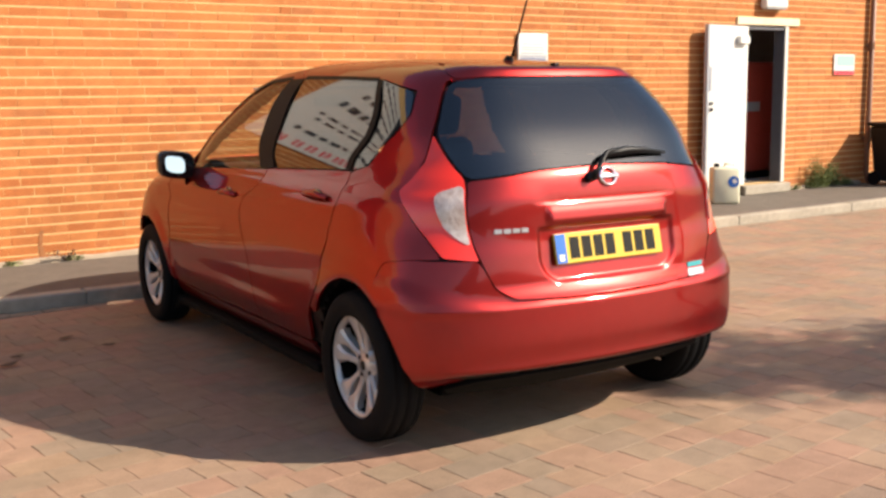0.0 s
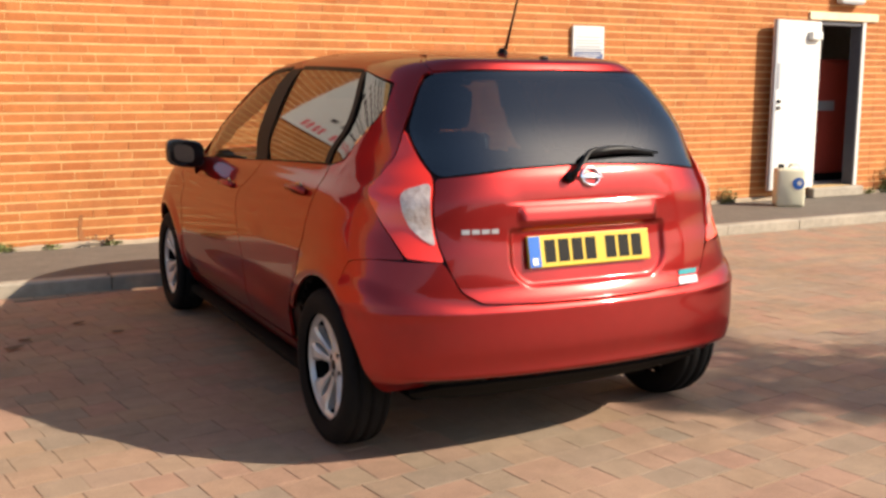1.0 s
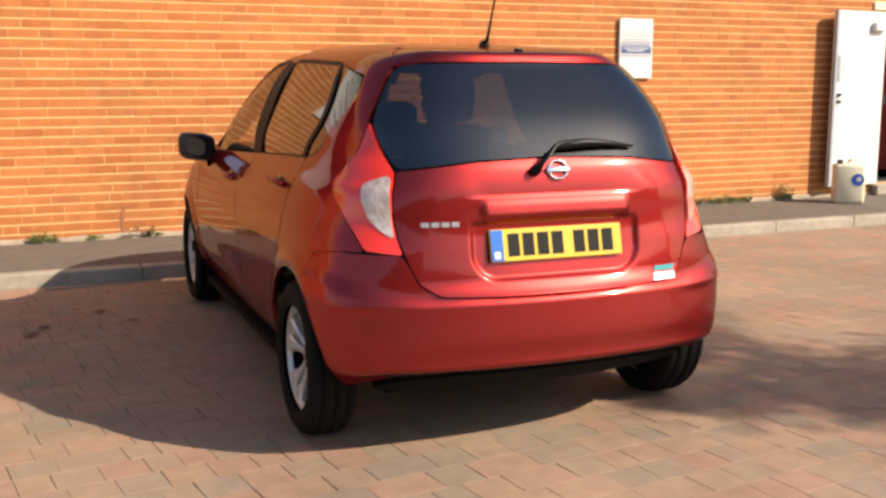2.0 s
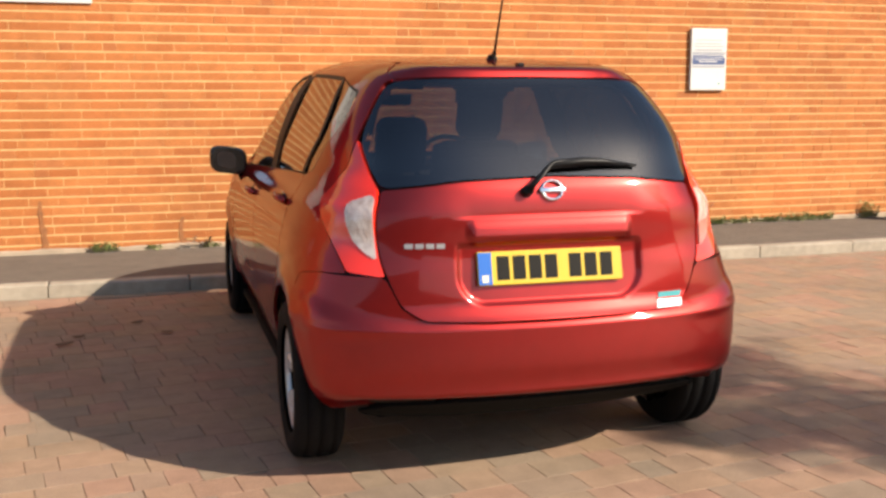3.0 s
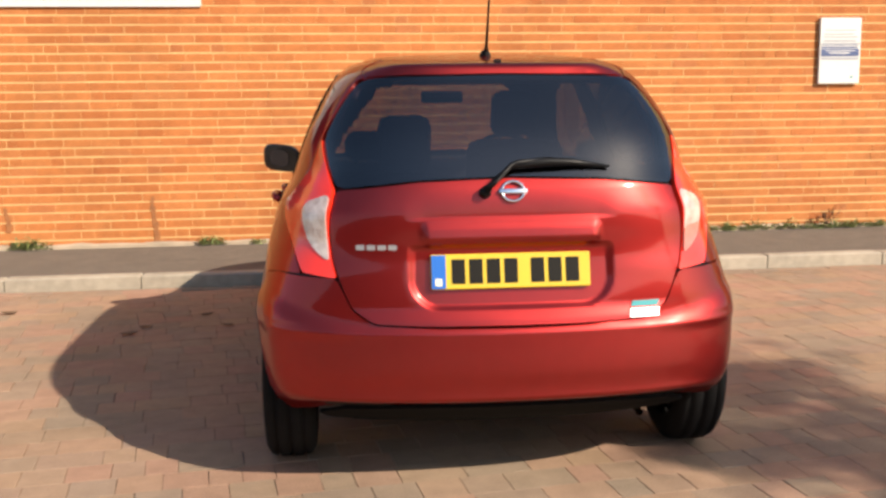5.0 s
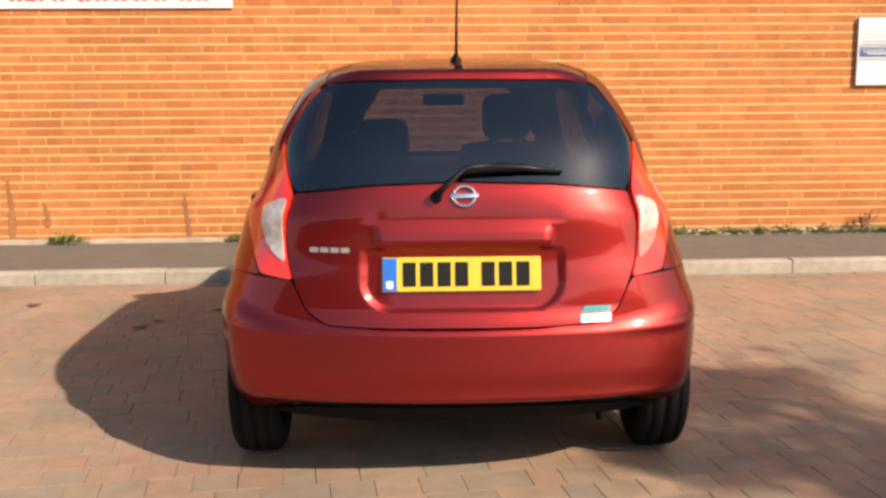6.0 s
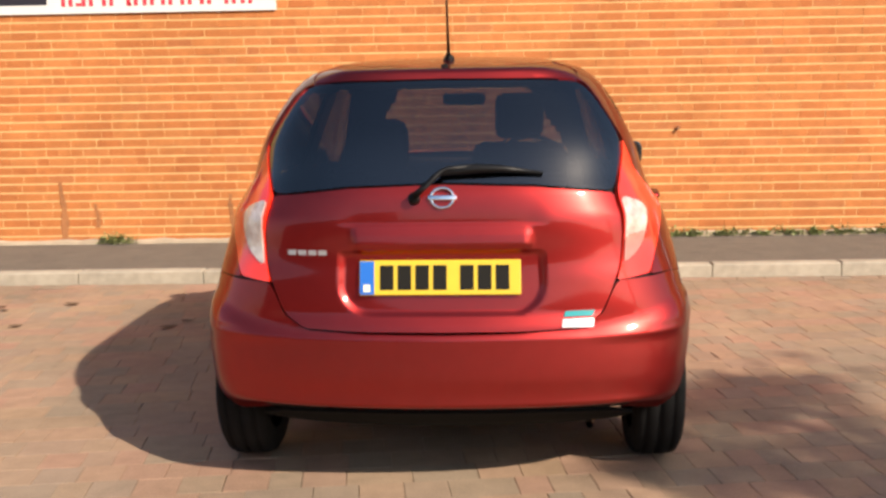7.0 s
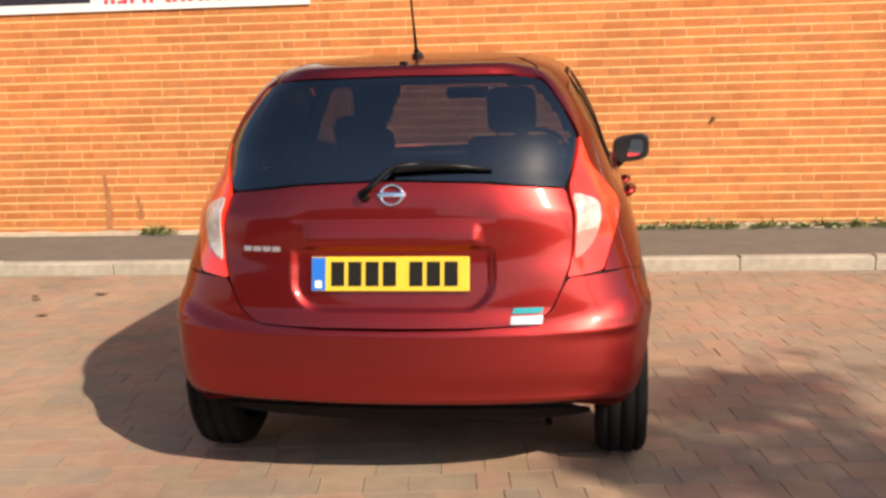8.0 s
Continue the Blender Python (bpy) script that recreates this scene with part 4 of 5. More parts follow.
rd = empty("storage_locker", Matrix.Translation((10.95, 8.80, 0.198)), "dark red metal locker in the dim corridor", "locker")
bm = bmesh.new()
box(bm, -0.45, 0.32, 0, 0.4, 0.10, 1.48, 0.01)
part("locker_body", bm, M_REDDOOR, rd)
bm = bmesh.new()
box(bm, -0.42, 0.29, -0.018, -0.002, 0.14, 1.44, 0.006)
part("locker_door", bm, M_REDDOOR, rd)
bm = bmesh.new()
box(bm, -0.34, -0.04, -0.024, -0.019, 0.86, 0.98, 0.002)
part("locker_label", bm, M_GREY, rd, "pale grey label")
bm = bmesh.new()
box(bm, -0.42, 0.29, 0.03, 0.37, 0.0, 0.10, 0.004)
part("locker_plinth", bm, M_BLACK, rd)


def bars(name, parent, x0, x1, y, rows, material, label="", jitter=0.0):
    """Writing too small to read, as plain bars."""
    for z0, z1, a, b in rows:
        bm = bmesh.new()
        box(bm, x0 + (x1 - x0) * a, x0 + (x1 - x0) * b, y - 0.0015, y, z0, z1)
        part(name, bm, material, parent, label)


notice = empty("wall_notice", Matrix.Translation((6.59, WALL_Y - 0.030, 1.36)), "white framed notice with grey and navy print on the brick wall", "notice")
bm = bmesh.new()
box(bm, 0, 0.375, 0, 0.029, 0, 0.565, 0.004)
part("notice_board", bm, M_WHITE, notice)
bars("print_bar", notice, 0.015, 0.36, -0.0005, [(0.235, 0.30, 0.0, 1.0), (0.305, 0.318, 0.0, 0.95)], M_NAVY, "navy printed band")
bars("print_bar", notice, 0.015, 0.36, -0.0005, [(0.205, 0.225, 0, 1), (0.325, 0.35, 0.0, 1.0), (0.36, 0.375, 0.05, 0.9), (0.395, 0.405, 0.05, 0.95), (0.42, 0.43, 0.05, 0.85), (0.455, 0.463, 0.1, 0.9)], M_GREY, "grey printed line")
bars("print_bar", notice, 0.015, 0.36, -0.0025, [(0.258, 0.268, 0.2, 0.75), (0.28, 0.287, 0.1, 0.9)], M_WHITE, "white printed line")
bars("print_bar", notice, 0.015, 0.36, -0.0005, [(0.05, 0.068, 0.80, 0.86)], M_TEAL, "small green mark")

banner = empty("wall_banner", Matrix.Translation((-3.0, WALL_Y - 0.016, 2.02)), "long white banner with dark picture panel and red print", "banner")
bm = bmesh.new()
box(bm, 0, 4.336, 0, 0.012, 0, 2.55, 0.003)
part("banner_sheet", bm, M_WHITE, banner)
bm = bmesh.new()
box(bm, 0.06, 2.43, -0.003, -0.0005, 0.075, 2.47)
part("picture_panel", bm, M_BLACKPRINT, banner, "near-black picture panel")
letters = [0.0, 0.10, 0.20, 0.32, 0.40, 0.49, 0.585, 0.68, 0.80, 0.88]
bars("print_bar", banner, 2.55, 4.25, -0.0005, [(0.058, 0.19, a + d, a + d + 0.020) for a in letters for d in (0.0, 0.036)], M_REDPRINT, "red print bar")
bars("print_bar", banner, 2.55, 4.25, -0.0005, [(0.055, 0.085, 0.33, 0.345), (0.06, 0.085, 0.07, 0.10)], M_REDPRINT, "red print bar")
bars("print_bar", banner, 2.55, 4.25, -0.0005, [(z, z + h, a + 0.03 * math.sin(9 * z), a + w + 0.03 * math.sin(9 * z)) for z, h in ((0.34, 0.07), (0.62, 0.05), (0.74, 0.05), (1.02, 0.13), (1.34, 0.10), (1.62, 0.07), (1.88, 0.11), (2.16, 0.08)) for a, w in ((0.02, 0.05), (0.085, 0.03), (0.13, 0.09), (0.25, 0.04), (0.31, 0.10), (0.45, 0.03), (0.50, 0.07), (0.60, 0.05), (0.68, 0.08), (0.80, 0.04))], M_BLACKPRINT, "dark print bar")

sign = empty("door_sign", Matrix.Translation((11.65, WALL_Y - 0.012, 1.50)), "small sign with teal top, white middle and red foot", "sign")
bm = bmesh.new()
box(bm, 0, 0.42, 0, 0.01, 0, 0.26, 0.003)
part("sign_board", bm, M_WHITE, sign)
bars("print_bar", sign, 0, 0.42, -0.0005, [(0.005, 0.055, 0.01, 0.99)], M_REDPRINT, "red foot band")
bars("print_bar", sign, 0, 0.42, -0.0005, [(0.115, 0.245, 0.12, 0.97)], mat("sign_green", (0.30, 0.52, 0.44), 0.5), "pale green patch")

wl_ = empty("bulkhead_lamp", Matrix.Translation((10.22, WALL_Y, 2.285)), "white box lamp on the wall over the door", "lamp")
bm = bmesh.new()
box(bm, 0, 0.39, -0.10, -0.002, 0, 0.16, 0.02)
part("lamp_housing", bm, M_WHITE, wl_)
bm = bmesh.new()
box(bm, 0.03, 0.36, -0.09, -0.01, -0.012, 0.004, 0.004)
part("diffuser", bm, M_GREY, wl_, "frosted underside")

pipe = empty("drain_pipe", Matrix.Translation((12.37, WALL_Y - 0.045, PAVE_Z)), "dark brown drain pipe down the brick wall", "pipe")
bm = bmesh.new()
tube(bm, [(0, -0.06, 0.0), (0, -0.02, 0.06), (0, 0, 0.16), (0, 0, 5.0)], [0.036, 0.036, 0.036, 0.036], 16)
part("downpipe", bm, M_PIPE, pipe, "", True)
for z in (0.55, 1.75, 2.95, 4.2):
    bm = bmesh.new()
    tube(bm, [(0, 0, z), (0, 0, z + 0.09)], [0.042, 0.042], 16)
    box(bm, -0.075, 0.075, 0.02, 0.044, z + 0.02, z + 0.07, 0.004)
    part("pipe_bracket", bm, M_PIPE, pipe, "", False)

bin_ = empty("wheelie_bin", Matrix.Translation((12.47, 7.78, PAVE_Z)), "black plastic bin standing by the wall", "bin")
bm = bmesh.new()
g = box(bm, -0.26, 0.26, -0.3, 0.3, 0.05, 0.76, 0.03)
for v in bm.verts:
    k = 0.78 + 0.22 * v.co.z / 0.76
    v.co.x *= k
    v.co.y *= k
part("bin_body", bm, M_BLACK, bin_)
bm = bmesh.new()
box(bm, -0.28, 0.28, -0.33, 0.33, 0.76, 0.81, 0.02)
part("bin_lid", bm, M_BLACK, bin_)
for x in (-0.22, 0.22):
    bm = bmesh.new()
    tube(bm, [(x - 0.02, 0.22, 0.09), (x + 0.02, 0.22, 0.09)], [0.09, 0.09], 16)
    part("bin_wheel", bm, M_RUBBER, bin_)

can = empty("jerrycan", Matrix.Translation((9.12, 7.76, PAVE_Z)) @ Matrix.Rotation(radians(-36), 4, "Z"), "cream plastic jerrycan with a round blue label by the door", "can")
bm = bmesh.new()
box(bm, -0.15, 0.15, -0.12, 0.12, 0, 0.405, 0.03)
part("can_body", bm, M_CREAM, can, "", True)
bm = bmesh.new()
tube(bm, [(-0.09, 0, 0.395), (-0.09, 0, 0.445)], [0.032, 0.03], 14)
part("can_cap", bm, M_BLACK, can, "dark screw cap")
bm = bmesh.new()
tube(bm, [(-0.02, 0, 0.39), (0.0, 0, 0.44), (0.09, 0, 0.44), (0.11, 0, 0.39)], [0.014, 0.014, 0.014, 0.014], 8)
part("can_handle", bm, M_CREAM, can, "", True)
bm = bmesh.new()
tube(bm, [(0.075, -0.1205, 0.25), (0.075, -0.1225, 0.25)], [0.062, 0.062], 24)
lab = part("can_label", bm, M_PLATE_BLUE, can, "round blue label")
bm = bmesh.new()
tube(bm, [(0.085, -0.1226, 0.255), (0.085, -0.1236, 0.255)], [0.026, 0.026], 16)
part("label_centre", bm, M_WHITE, lab, "white centre")

# a small iron peg in a mortar joint and streaks of damp from the pavement up
for x, z0, z1, w in ((-0.57, 0.10, 0.62, 0.045), (-0.28, 0.23, 0.43, 0.03), (0.885, 0.11, 0.50, 0.04), (1.95, 0.10, 0.34, 0.03)):
    bm = bmesh.new()
    rnd = random.Random(int(100 * (x + 5)))
    left, right = [], []
    n = 12
    for i in range(n + 1):
        t = i / n
        c = x + 0.012 * math.sin(5 * t + x) + (rnd.random() - 0.5) * 0.008
        hw = w * (0.42 + 0.4 * rnd.random()) * (1.15 - 0.55 * t)
        left.append(bm.verts.new((c - hw, 0, z0 + (z1 - z0) * t)))
        right.append(bm.verts.new((c + hw, 0, z0 + (z1 - z0) * t)))
    for i in range(n):
        bm.faces.new((left[i], right[i], right[i + 1], left[i + 1]))
    bmesh.ops.translate(bm, vec=(0, WALL_Y + 0.0015, 0), verts=bm.verts)
    tagged(link_bm("trim_damp_streak", bm, M_STAIN), "dark damp streak running down the brickwork", "stain", kind="structure")
peg = empty("wall_peg", Matrix.Translation((4.655, WALL_Y + 0.01, 0.998)), "small rusty iron peg in the brick wall", "peg")
bm = bmesh.new()
tube(bm, [(0, 0, 0), (0, -0.04, -0.004)], [0.018, 0.014], 10)
part("peg_shaft", bm, M_PIPE, peg)


# a rough mortar fillet where the wall meets the footway
rnd = random.Random(31)
bm = bmesh.new()
for x0, x1 in ((-9.0, DOOR_X0 - 0.04), (DOOR_X1 + 0.07, 12.3)):
    n = int((x1 - x0) / 0.12)
    prev = None
    for i in range(n + 1):
        x = x0 + (x1 - x0) * i / n
        h, d = 0.030 + 0.022 * rnd.random(), 0.020 + 0.012 * rnd.random()
        cur = [bm.verts.new(c) for c in ((x, WALL_Y - d, PAVE_Z - 0.004), (x, WALL_Y - d * 0.7, PAVE_Z + h * 0.6), (x, WALL_Y + 0.006, PAVE_Z + h))]
        if prev:
            for k in range(2):
                bm.faces.new((prev[k], cur[k], cur[k + 1], prev[k + 1]))
        prev = cur
tagged(link_bm("trim_wall_foot", bm, M_FILLET), "rough pale mortar fillet along the foot of the wall", "trim", kind="structure")


# ---- weeds along the foot of the wall ----
def weed(x, y, z, spread, height, n, seed, flat=False):
    rnd = random.Random(seed)
    e = empty("weed", Matrix.Translation((x, y, z)), "low green weeds growing at the foot of the wall", "plant", "weeds along the wall")
    bm = bmesh.new()
    for _ in range(n):
        a, r = rnd.random() * math.tau, rnd.random() ** 0.6
        px, py = spread * r * math.cos(a), min(0.0, spread * 0.45 * r * math.sin(a))
        h = height * (0.3 + 0.7 * rnd.random()) * (1.05 - 0.5 * r)
        lean = Vector((rnd.uniform(-0.5, 0.5), rnd.uniform(-0.6, 0.1), 1)).normalized()
        tip = Vector((px, py, 0)) + lean * h
        k = max(2, int(h / 0.03))
        for j in range(k):
            q = Vector((px, py, 0)).lerp(tip, (j + 0.6) / k)
            d = Vector((rnd.uniform(-1, 1), rnd.uniform(-1, 0.3), rnd.uniform(-0.2, 0.8))).normalized()
            s = d.cross(Vector((0, 0, 1))).normalized() * rnd.uniform(0.006, 0.013)
            L = rnd.uniform(0.02, 0.045)
            up = Vector((0, 0, 0.006))
            vs = [bm.verts.new(c) for c in (q, q + d * L * 0.5 + s + up, q + d * L, q + d * L * 0.5 - s + up)]
            bm.faces.new(vs)
    part("foliage", bm, M_LEAF, e)
    for _ in range(max(3, min(6, n // 12))):
        bm = bmesh.new()
        px = rnd.uniform(-spread, spread) * 0.6
        tube(bm, [(px, -0.01, 0), (px + rnd.uniform(-0.03, 0.03), -0.03, height * rnd.uniform(0.4, 0.9))], [0.003, 0.0015], 5)
        part("stalk", bm, M_LEAF, e)


WALL_FOOT = WALL_Y - 0.012
weed(-0.11, WALL_FOOT, PAVE_Z, 0.17, 0.13, 120, 1)
weed(1.33, WALL_FOOT, PAVE_Z, 0.12, 0.11, 80, 2)
weed(1.72, WALL_FOOT, PAVE_Z, 0.07, 0.05, 26, 3)
weed(2.15, WALL_FOOT, PAVE_Z, 0.08, 0.06, 30, 4)
weed(11.38, WALL_FOOT, PAVE_Z, 0.24, 0.56, 170, 5)
weed(11.72, WALL_FOOT, PAVE_Z, 0.18, 0.30, 90, 6)
weed(11.98, WALL_FOOT, PAVE_Z, 0.14, 0.14, 60, 9)
weed(8.68, WALL_FOOT, PAVE_Z, 0.14, 0.22, 60, 7)
weed(10.95, WALL_FOOT, PAVE_Z, 0.10, 0.10, 30, 8)
for i in range(34):
    weed(4.08 + i * 0.127 + 0.05 * math.sin(i * 7), WALL_FOOT, PAVE_Z, 0.11 + 0.04 * math.sin(i * 3), 0.070 + 0.045 * math.sin(i * 5) ** 2, 34, 20 + i)


def dry_weed(x, y, z, height, seed):
    rnd = random.Random(seed)
    e = empty("dry_weed", Matrix.Translation((x, y, z)), "withered brown weed standing against the wall", "plant")
    for k in range(7):
        bm = bmesh.new()
        tip = Vector((rnd.uniform(-0.16, 0.16), rnd.uniform(-0.09, -0.02), height * rnd.uniform(0.55, 1.0)))
        mid = tip * 0.5 + Vector((rnd.uniform(-0.02, 0.02), -0.01, 0.02))
        tube(bm, [(0.01 * k - 0.03, -0.01, 0), mid, tip], [0.004, 0.003, 0.0015], 5)
        for _ in range(9):
            q = mid.lerp(tip, rnd.random())
            d = Vector((rnd.uniform(-1, 1), rnd.uniform(-1, 0.2), rnd.uniform(-0.6, 0.5))).normalized()
            w = d.cross(Vector((0, 0, 1))).normalized() * 0.009
            n = 0.035 * rnd.uniform(0.5, 1.0)
            bm.faces.new([bm.verts.new(c) for c in (q, q + d * n * 0.5 + w, q + d * n, q + d * n * 0.5 - w)])
        part("stem", bm, M_DRY, e)


dry_weed(6.74, WALL_FOOT, PAVE_Z, 0.22, 3)
dry_weed(2.12, WALL_FOOT, PAVE_Z, 0.10, 5)


# ---- fallen leaves lying on the paving ----
def fallen_leaf(x, y, length, turn, seed):
    """One curled dry leaf, with a ridge along its middle."""
    rnd = random.Random(seed)
    bm = bmesh.new()
    rows = []
    for i in range(8):
        t = i / 7
        w = 0.24 * length * math.sin(math.pi * (0.04 + 0.93 * t)) ** 0.8
        up = 0.006 + 0.10 * length * (2 * t - 1) ** 2
        rows.append([bm.verts.new((length * (t - 0.5), o * w, up + 0.35 * w * abs(o) + rnd.uniform(0, 0.002))) for o in (-1, -0.5, 0, 0.5, 1)])
    for r0, r1 in zip(rows, rows[1:]):
        for k in range(4):
            bm.faces.new((r0[k], r1[k], r1[k + 1], r0[k + 1]))
    ob = link_bm("fallen_leaf", bm, M_DRY, smooth=True)
    ob.matrix_world = Matrix.Translation((x, y, 0.0)) @ Matrix.Rotation(radians(turn), 4, "Z")
    tagged(ob, "curled dry brown leaf lying on the block paving", "leaf", "fallen leaves on the paving")


for i, (x, y) in enumerate(((0.19, 5.49), (-0.08, 5.94), (0.30, 6.10), (1.20, 5.58), (1.67, 5.55), (1.13, 5.42), (-0.14, 6.05), (1.52, 5.86))):
    fallen_leaf(x, y, 0.085 + 0.02 * math.sin(i * 4), 25 * math.sin(i * 3), 60 + i)


# ---- a tree by the yard's edge, whose crown shades the paving ----
def tree(x, y, height, crown, seed, label, leaves=2600, squash=0.8, low=0.5):
    rnd = random.Random(seed)
    e = empty("tree", Matrix.Translation((x, y, -0.01)), label, "tree", "trees round the yard")
    bm = bmesh.new()
    tube(bm, [(0, 0, 0), (0.03, 0.02, height * 0.25), (0.0, 0.06, height * 0.55), (0.05, 0.0, height * 0.85)], [0.14, 0.11, 0.08, 0.03], 12)
    part("trunk", bm, M_BARK, e, "", True)
    ends = []
    bm = bmesh.new()
    for i in range(14):
        a = i * 2.4 + rnd.random()
        z0 = height * (low + (0.90 - low) * i / 13)
        L = crown * rnd.uniform(0.55, 1.0)
        mid = Vector((math.cos(a) * L * 0.5, math.sin(a) * L * 0.5, z0 + L * 0.25))
        end = Vector((math.cos(a) * L, math.sin(a) * L, z0 + L * rnd.uniform(0.3, 0.6)))
        tube(bm, [(0, 0, z0), mid, end], [0.045, 0.028, 0.008], 6)
        ends += [mid, end, (mid + end) / 2]
    part("limb", bm, M_BARK, e, "", True)
    verts, faces = [], []
    clumps = []
    for p in ends:
        for _ in range(3):
            clumps.append((p + Vector((rnd.gauss(0, 0.25), rnd.gauss(0, 0.25), rnd.gauss(0.05, 0.18))) * crown * 0.7, rnd.uniform(0.22, 0.40) * crown))
    for _ in range(leaves):
        c, r = rnd.choice(clumps)
        q = c + Vector((rnd.gauss(0, 0.5), rnd.gauss(0, 0.5), rnd.gauss(0, 0.4) * squash)) * r
        n = Vector((rnd.gauss(0, 1), rnd.gauss(0, 1), rnd.gauss(0.6, 1))).normalized()
        a = n.orthogonal().normalized()
        b = n.cross(a)
        s = rnd.uniform(0.035, 0.07)
        k = len(verts)
        verts += [tuple(q - a * s), tuple(q + b * s * 0.5), tuple(q + a * s), tuple(q - b * s * 0.5)]
        faces.append((k, k + 1, k + 2, k + 3))
    me = bpy.data.meshes.new("crown")
    me.from_pydata(verts, [], faces)
    me.materials.append(M_TREELEAF)
    c = new("crown", me)
    c.parent = e


tree(9.43, -1.64, 5.85, 0.86, 11, "young upright broadleaf tree at the edge of the yard", 5000, low=0.52)

# an unseen dark wall behind the camera's walk, added to shape the car's reflections
bm = bmesh.new()
box(bm, -0.5, 34, -19.3, -19.0, -0.1, 2.7)
box(bm, -30, -0.5, -19.3, -19.0, -0.1, 5.0)
tagged(link_bm("wall_south", bm, M_FARWALL), "unseen plain dark wall added to darken the car's reflections", "wall", kind="structure")


# ---- kerb stones, pavers and bricks ----
def quad_box(verts, faces, x0, x1, y0, y1, z0, z1, ch, m=None):
    """A block with a chamfered top, open below: 16 triangles and a bit."""
    k = len(verts)
    pts = [(x0, y0, z0), (x1, y0, z0), (x1, y1, z0), (x0, y1, z0), (x0, y0, z1 - ch), (x1, y0, z1 - ch), (x1, y1, z1 - ch), (x0, y1, z1 - ch), (x0 + ch, y0 + ch, z1), (x1 - ch, y0 + ch, z1), (x1 - ch, y1 - ch, z1), (x0 + ch, y1 - ch, z1)]
    verts += [tuple(m @ Vector(p)) if m is not None else p for p in pts]
    for a in range(4):
        b = (a + 1) % 4
        faces.append((k + a, k + b, k + 4 + b, k + 4 + a))
        faces.append((k + 4 + a, k + 4 + b, k + 8 + b, k + 8 + a))
    faces.append((k + 8, k + 9, k + 10, k + 11))


def data_mesh(name, verts, faces, material):
    me = bpy.data.meshes.new(name)
    me.from_pydata(verts, [], faces)
    me.materials.append(material)
    me.update()
    return me


kerb = empty("kerb", Matrix.Translation((0, KERB_Y, 0)), "row of pale concrete kerb stones along the footway", "kerb", kind="structure")
rnd = random.Random(4)
v, f = [], []
quad_box(v, f, 0.004, 0.911, 0, 0.122, -0.12, PAVE_Z + 0.006, 0.010)
stone = data_mesh("kerb_stone", v, f, M_KERB)
for i in range(30):
    o = new("kerb_stone", stone)
    o.parent = kerb
    o.location = (-12.0 + 0.915 * i + 0.17, rnd.uniform(-0.004, 0.004), rnd.uniform(-0.003, 0.003))

paving = empty("paving", Matrix.Translation((2.6, 3.0, 0)) @ Matrix.Rotation(radians(6.5), 4, "Z"), "block paving in mixed pink, buff and grey-green tones", "paving", kind="structure")
SIZES = (0.158, 0.158, 0.238, 0.118)
ROW = 0.158
shared = {}
for wd in set(SIZES):
    v, f = [], []
    quad_box(v, f, 0.001, wd - 0.001, 0.001, ROW - 0.001, -0.03, 0.0, 0.0009)
    shared[wd] = data_mesh("paver", v, f, M_PAVER)
rnd = random.Random(9)
v, f = [], []
count = 0
for r in range(-62, 30):
    y = r * ROW
    x = -11.5 - rnd.random() * 0.2
    while x < 13.5:
        wd = rnd.choice(SIZES)
        cx, cy = x + wd / 2, y + ROW / 2
        wxy = paving.matrix_world @ Vector((cx, cy, 0))
        dz = rnd.uniform(-0.0012, 0.0)
        if wxy.y < KERB_Y - 0.10:
            if -1.55 < cx < 1.75 and -0.65 < cy < 0.80 and count < 300:
                o = new("paver", shared[wd])
                o.parent = paving
                o.location = (x, y, dz)
                o.rotation_euler = (rnd.gauss(0, 0.004), rnd.gauss(0, 0.004), rnd.gauss(0, 0.006))
                count += 1
            else:
                m = Matrix.Translation((x, y, dz)) @ Matrix.Rotation(rnd.gauss(0, 0.006), 4, "Z")
                g0, g1 = rnd.uniform(0.0004, 0.0018), rnd.uniform(0.0004, 0.0018)
                quad_box(v, f, g0, wd - g0, g1, ROW - g1, -0.03, 0.0, 0.0009, m)
        x += wd
o = new("more_pavers", data_mesh("more_pavers", v, f, M_PAVERS))
o.parent = paving
tagged(o, kind="stuff")
v, f = [], []
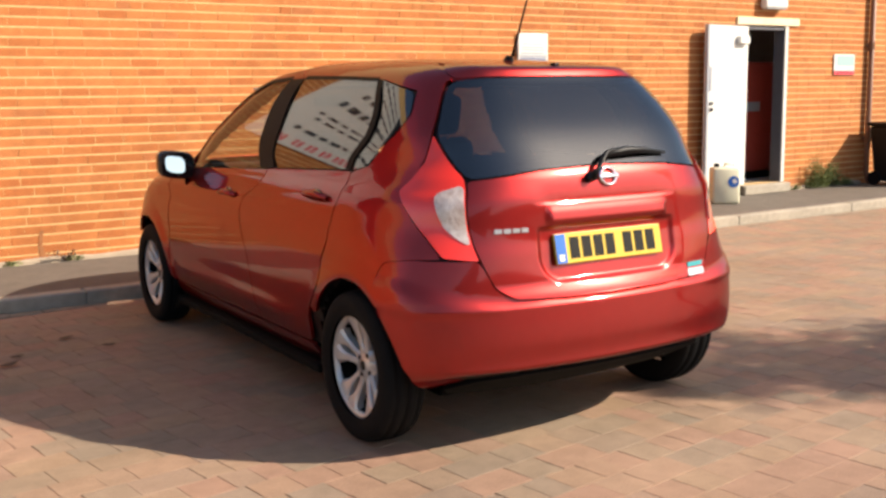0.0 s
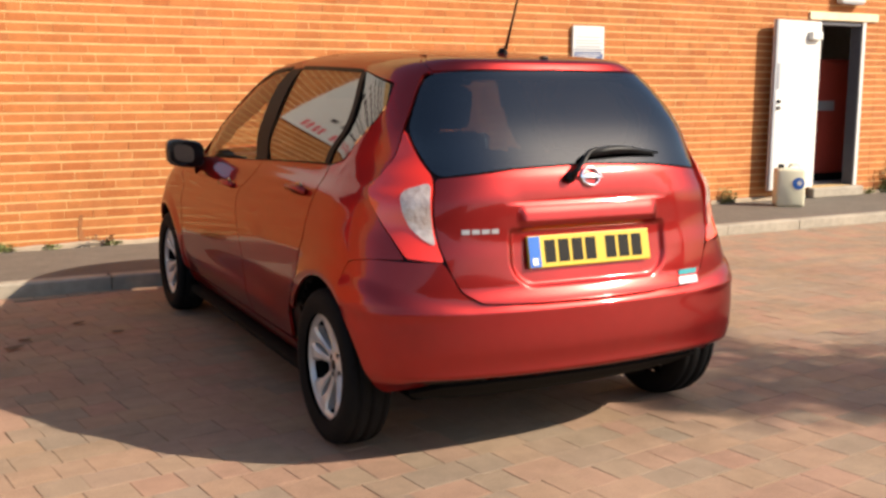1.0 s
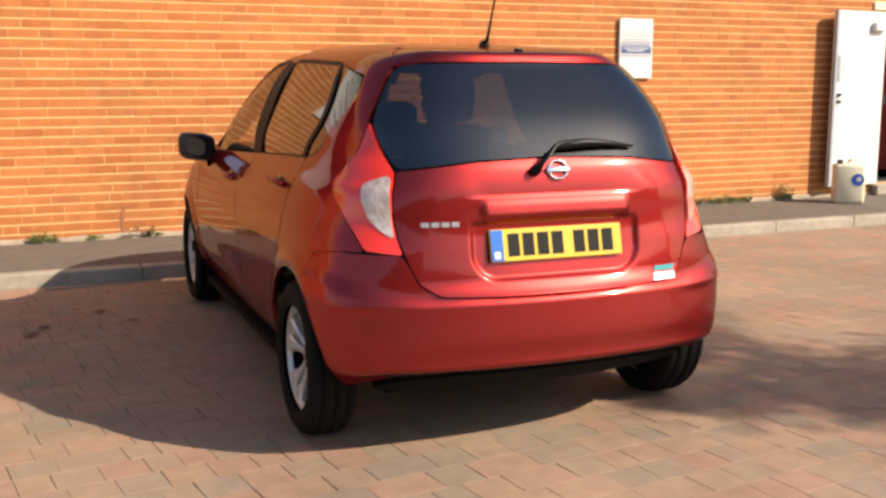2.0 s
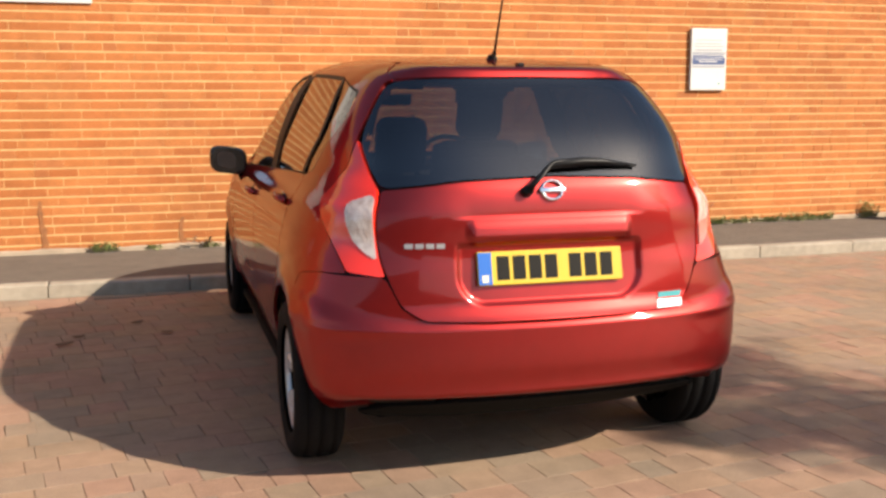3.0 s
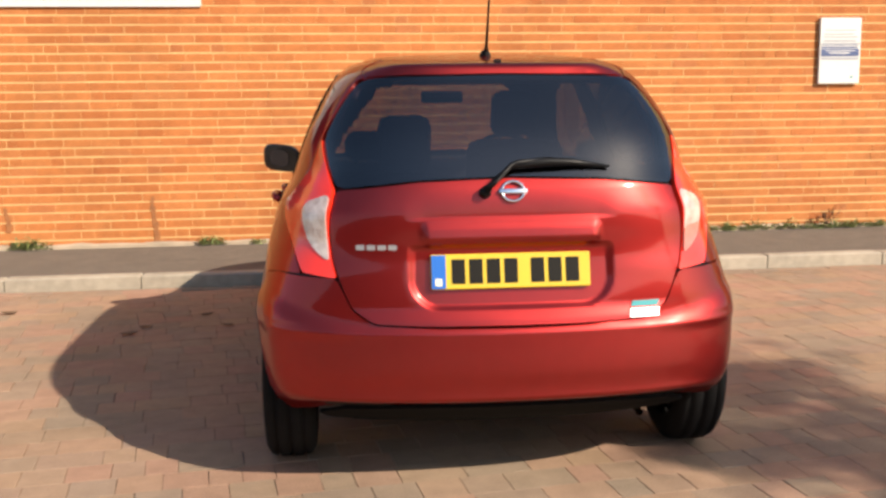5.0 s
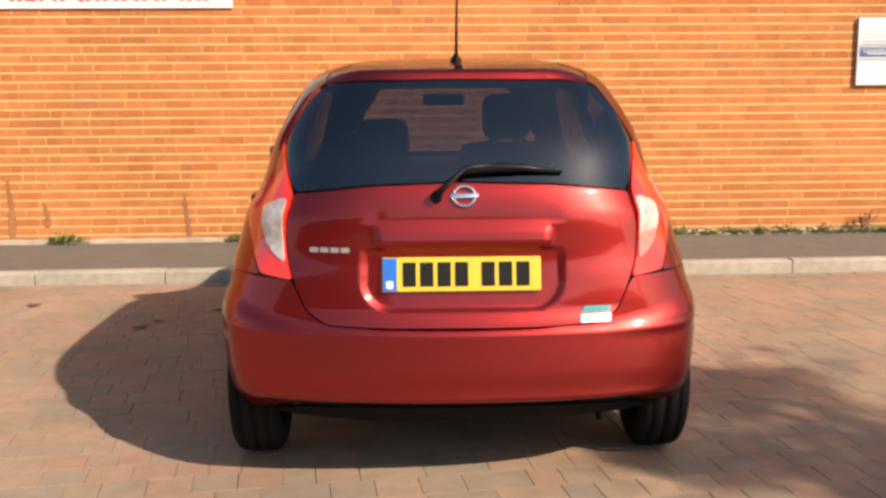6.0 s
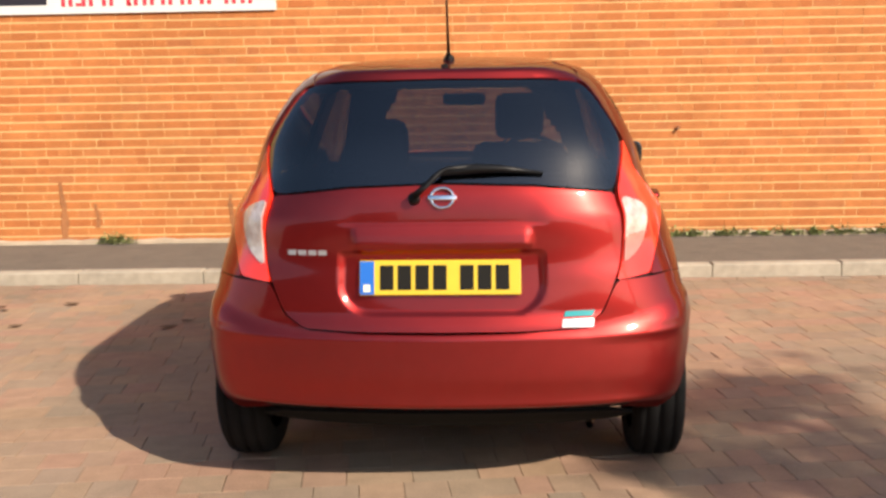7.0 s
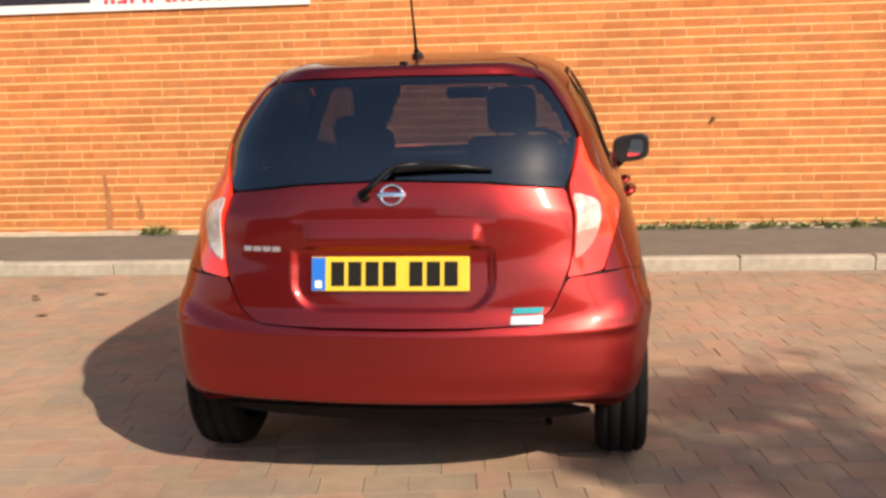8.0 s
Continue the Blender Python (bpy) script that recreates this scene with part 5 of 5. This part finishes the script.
for i in range(-70, 90):
    m = Matrix.Translation((i * 0.2, KERB_Y - 0.098, rnd.uniform(-0.004, 0)))
    quad_box(v, f, 0.002, 0.198, 0.0, 0.094, -0.03, 0.0, 0.004, m)
o = tagged(new("paving_edge_course", data_mesh("paving_edge_course", v, f, M_PAVERS)), "edge course of paving blocks along the kerb", "paving", kind="structure")

rnd = random.Random(21)
COURSE = 0.075
brickmesh = {}
for ln in (0.215, 0.1025):
    v, f = [], []
    quad_box(v, f, 0, ln, -0.0625, 0, -0.02, 0.0022, 0.001)
    v = [(a, -c, -b) for a, b, c in v]
    brickmesh[ln] = data_mesh("brick", v, [tuple(reversed(q)) for q in f], M_BRICK)
v, f = [], []
count = 0
for c in range(0, 48):
    z = 0.012 + c * COURSE
    x = -9.0 - rnd.random() * 0.22
    run = 0
    while x < 15.5:
        ln = 0.1025 if rnd.random() < 0.22 else 0.215
        near = DOOR_Z0 - 0.06 < z + 0.0325 < DOOR_Z1
        gap0, gap1 = (DOOR_X0, DOOR_X1) if near else (DOOR_X0 - 0.154, DOOR_X1 + 0.204)
        if near or DOOR_Z1 <= z + 0.0325 < DOOR_Z1 + 0.095:
            if x < gap0 < x + ln:
                ln = max(0.02, gap0 - 0.003 - x)
            elif gap0 <= x < gap1:
                x = gap1 + 0.003
        dy = rnd.uniform(-0.0015, 0.0015)
        if 4.5 < x < 6.6 and 0.15 < z < 1.85 and count < 300 and ln in brickmesh:
            o = new("brick", brickmesh[ln])
            o.parent = wall
            o.location = (x, WB + dy, z)
            count += 1
        else:
            k = len(v)
            w0 = len(v)
            quad_box(v, f, 0, ln, -0.0625, 0, -0.02, 0.0022, 0.001)
            for i in range(w0, len(v)):
                a, b, d = v[i]
                v[i] = (x + a, WB + dy - d, z - b)
            for i in range(len(f) - 9, len(f)):
                f[i] = tuple(reversed(f[i]))
        x += ln + (0.0022 if rnd.random() < 0.75 else 0.005)
o = new("more_bricks", data_mesh("more_bricks", v, f, M_BRICKS))
o.parent = wall
tagged(o, kind="stuff")
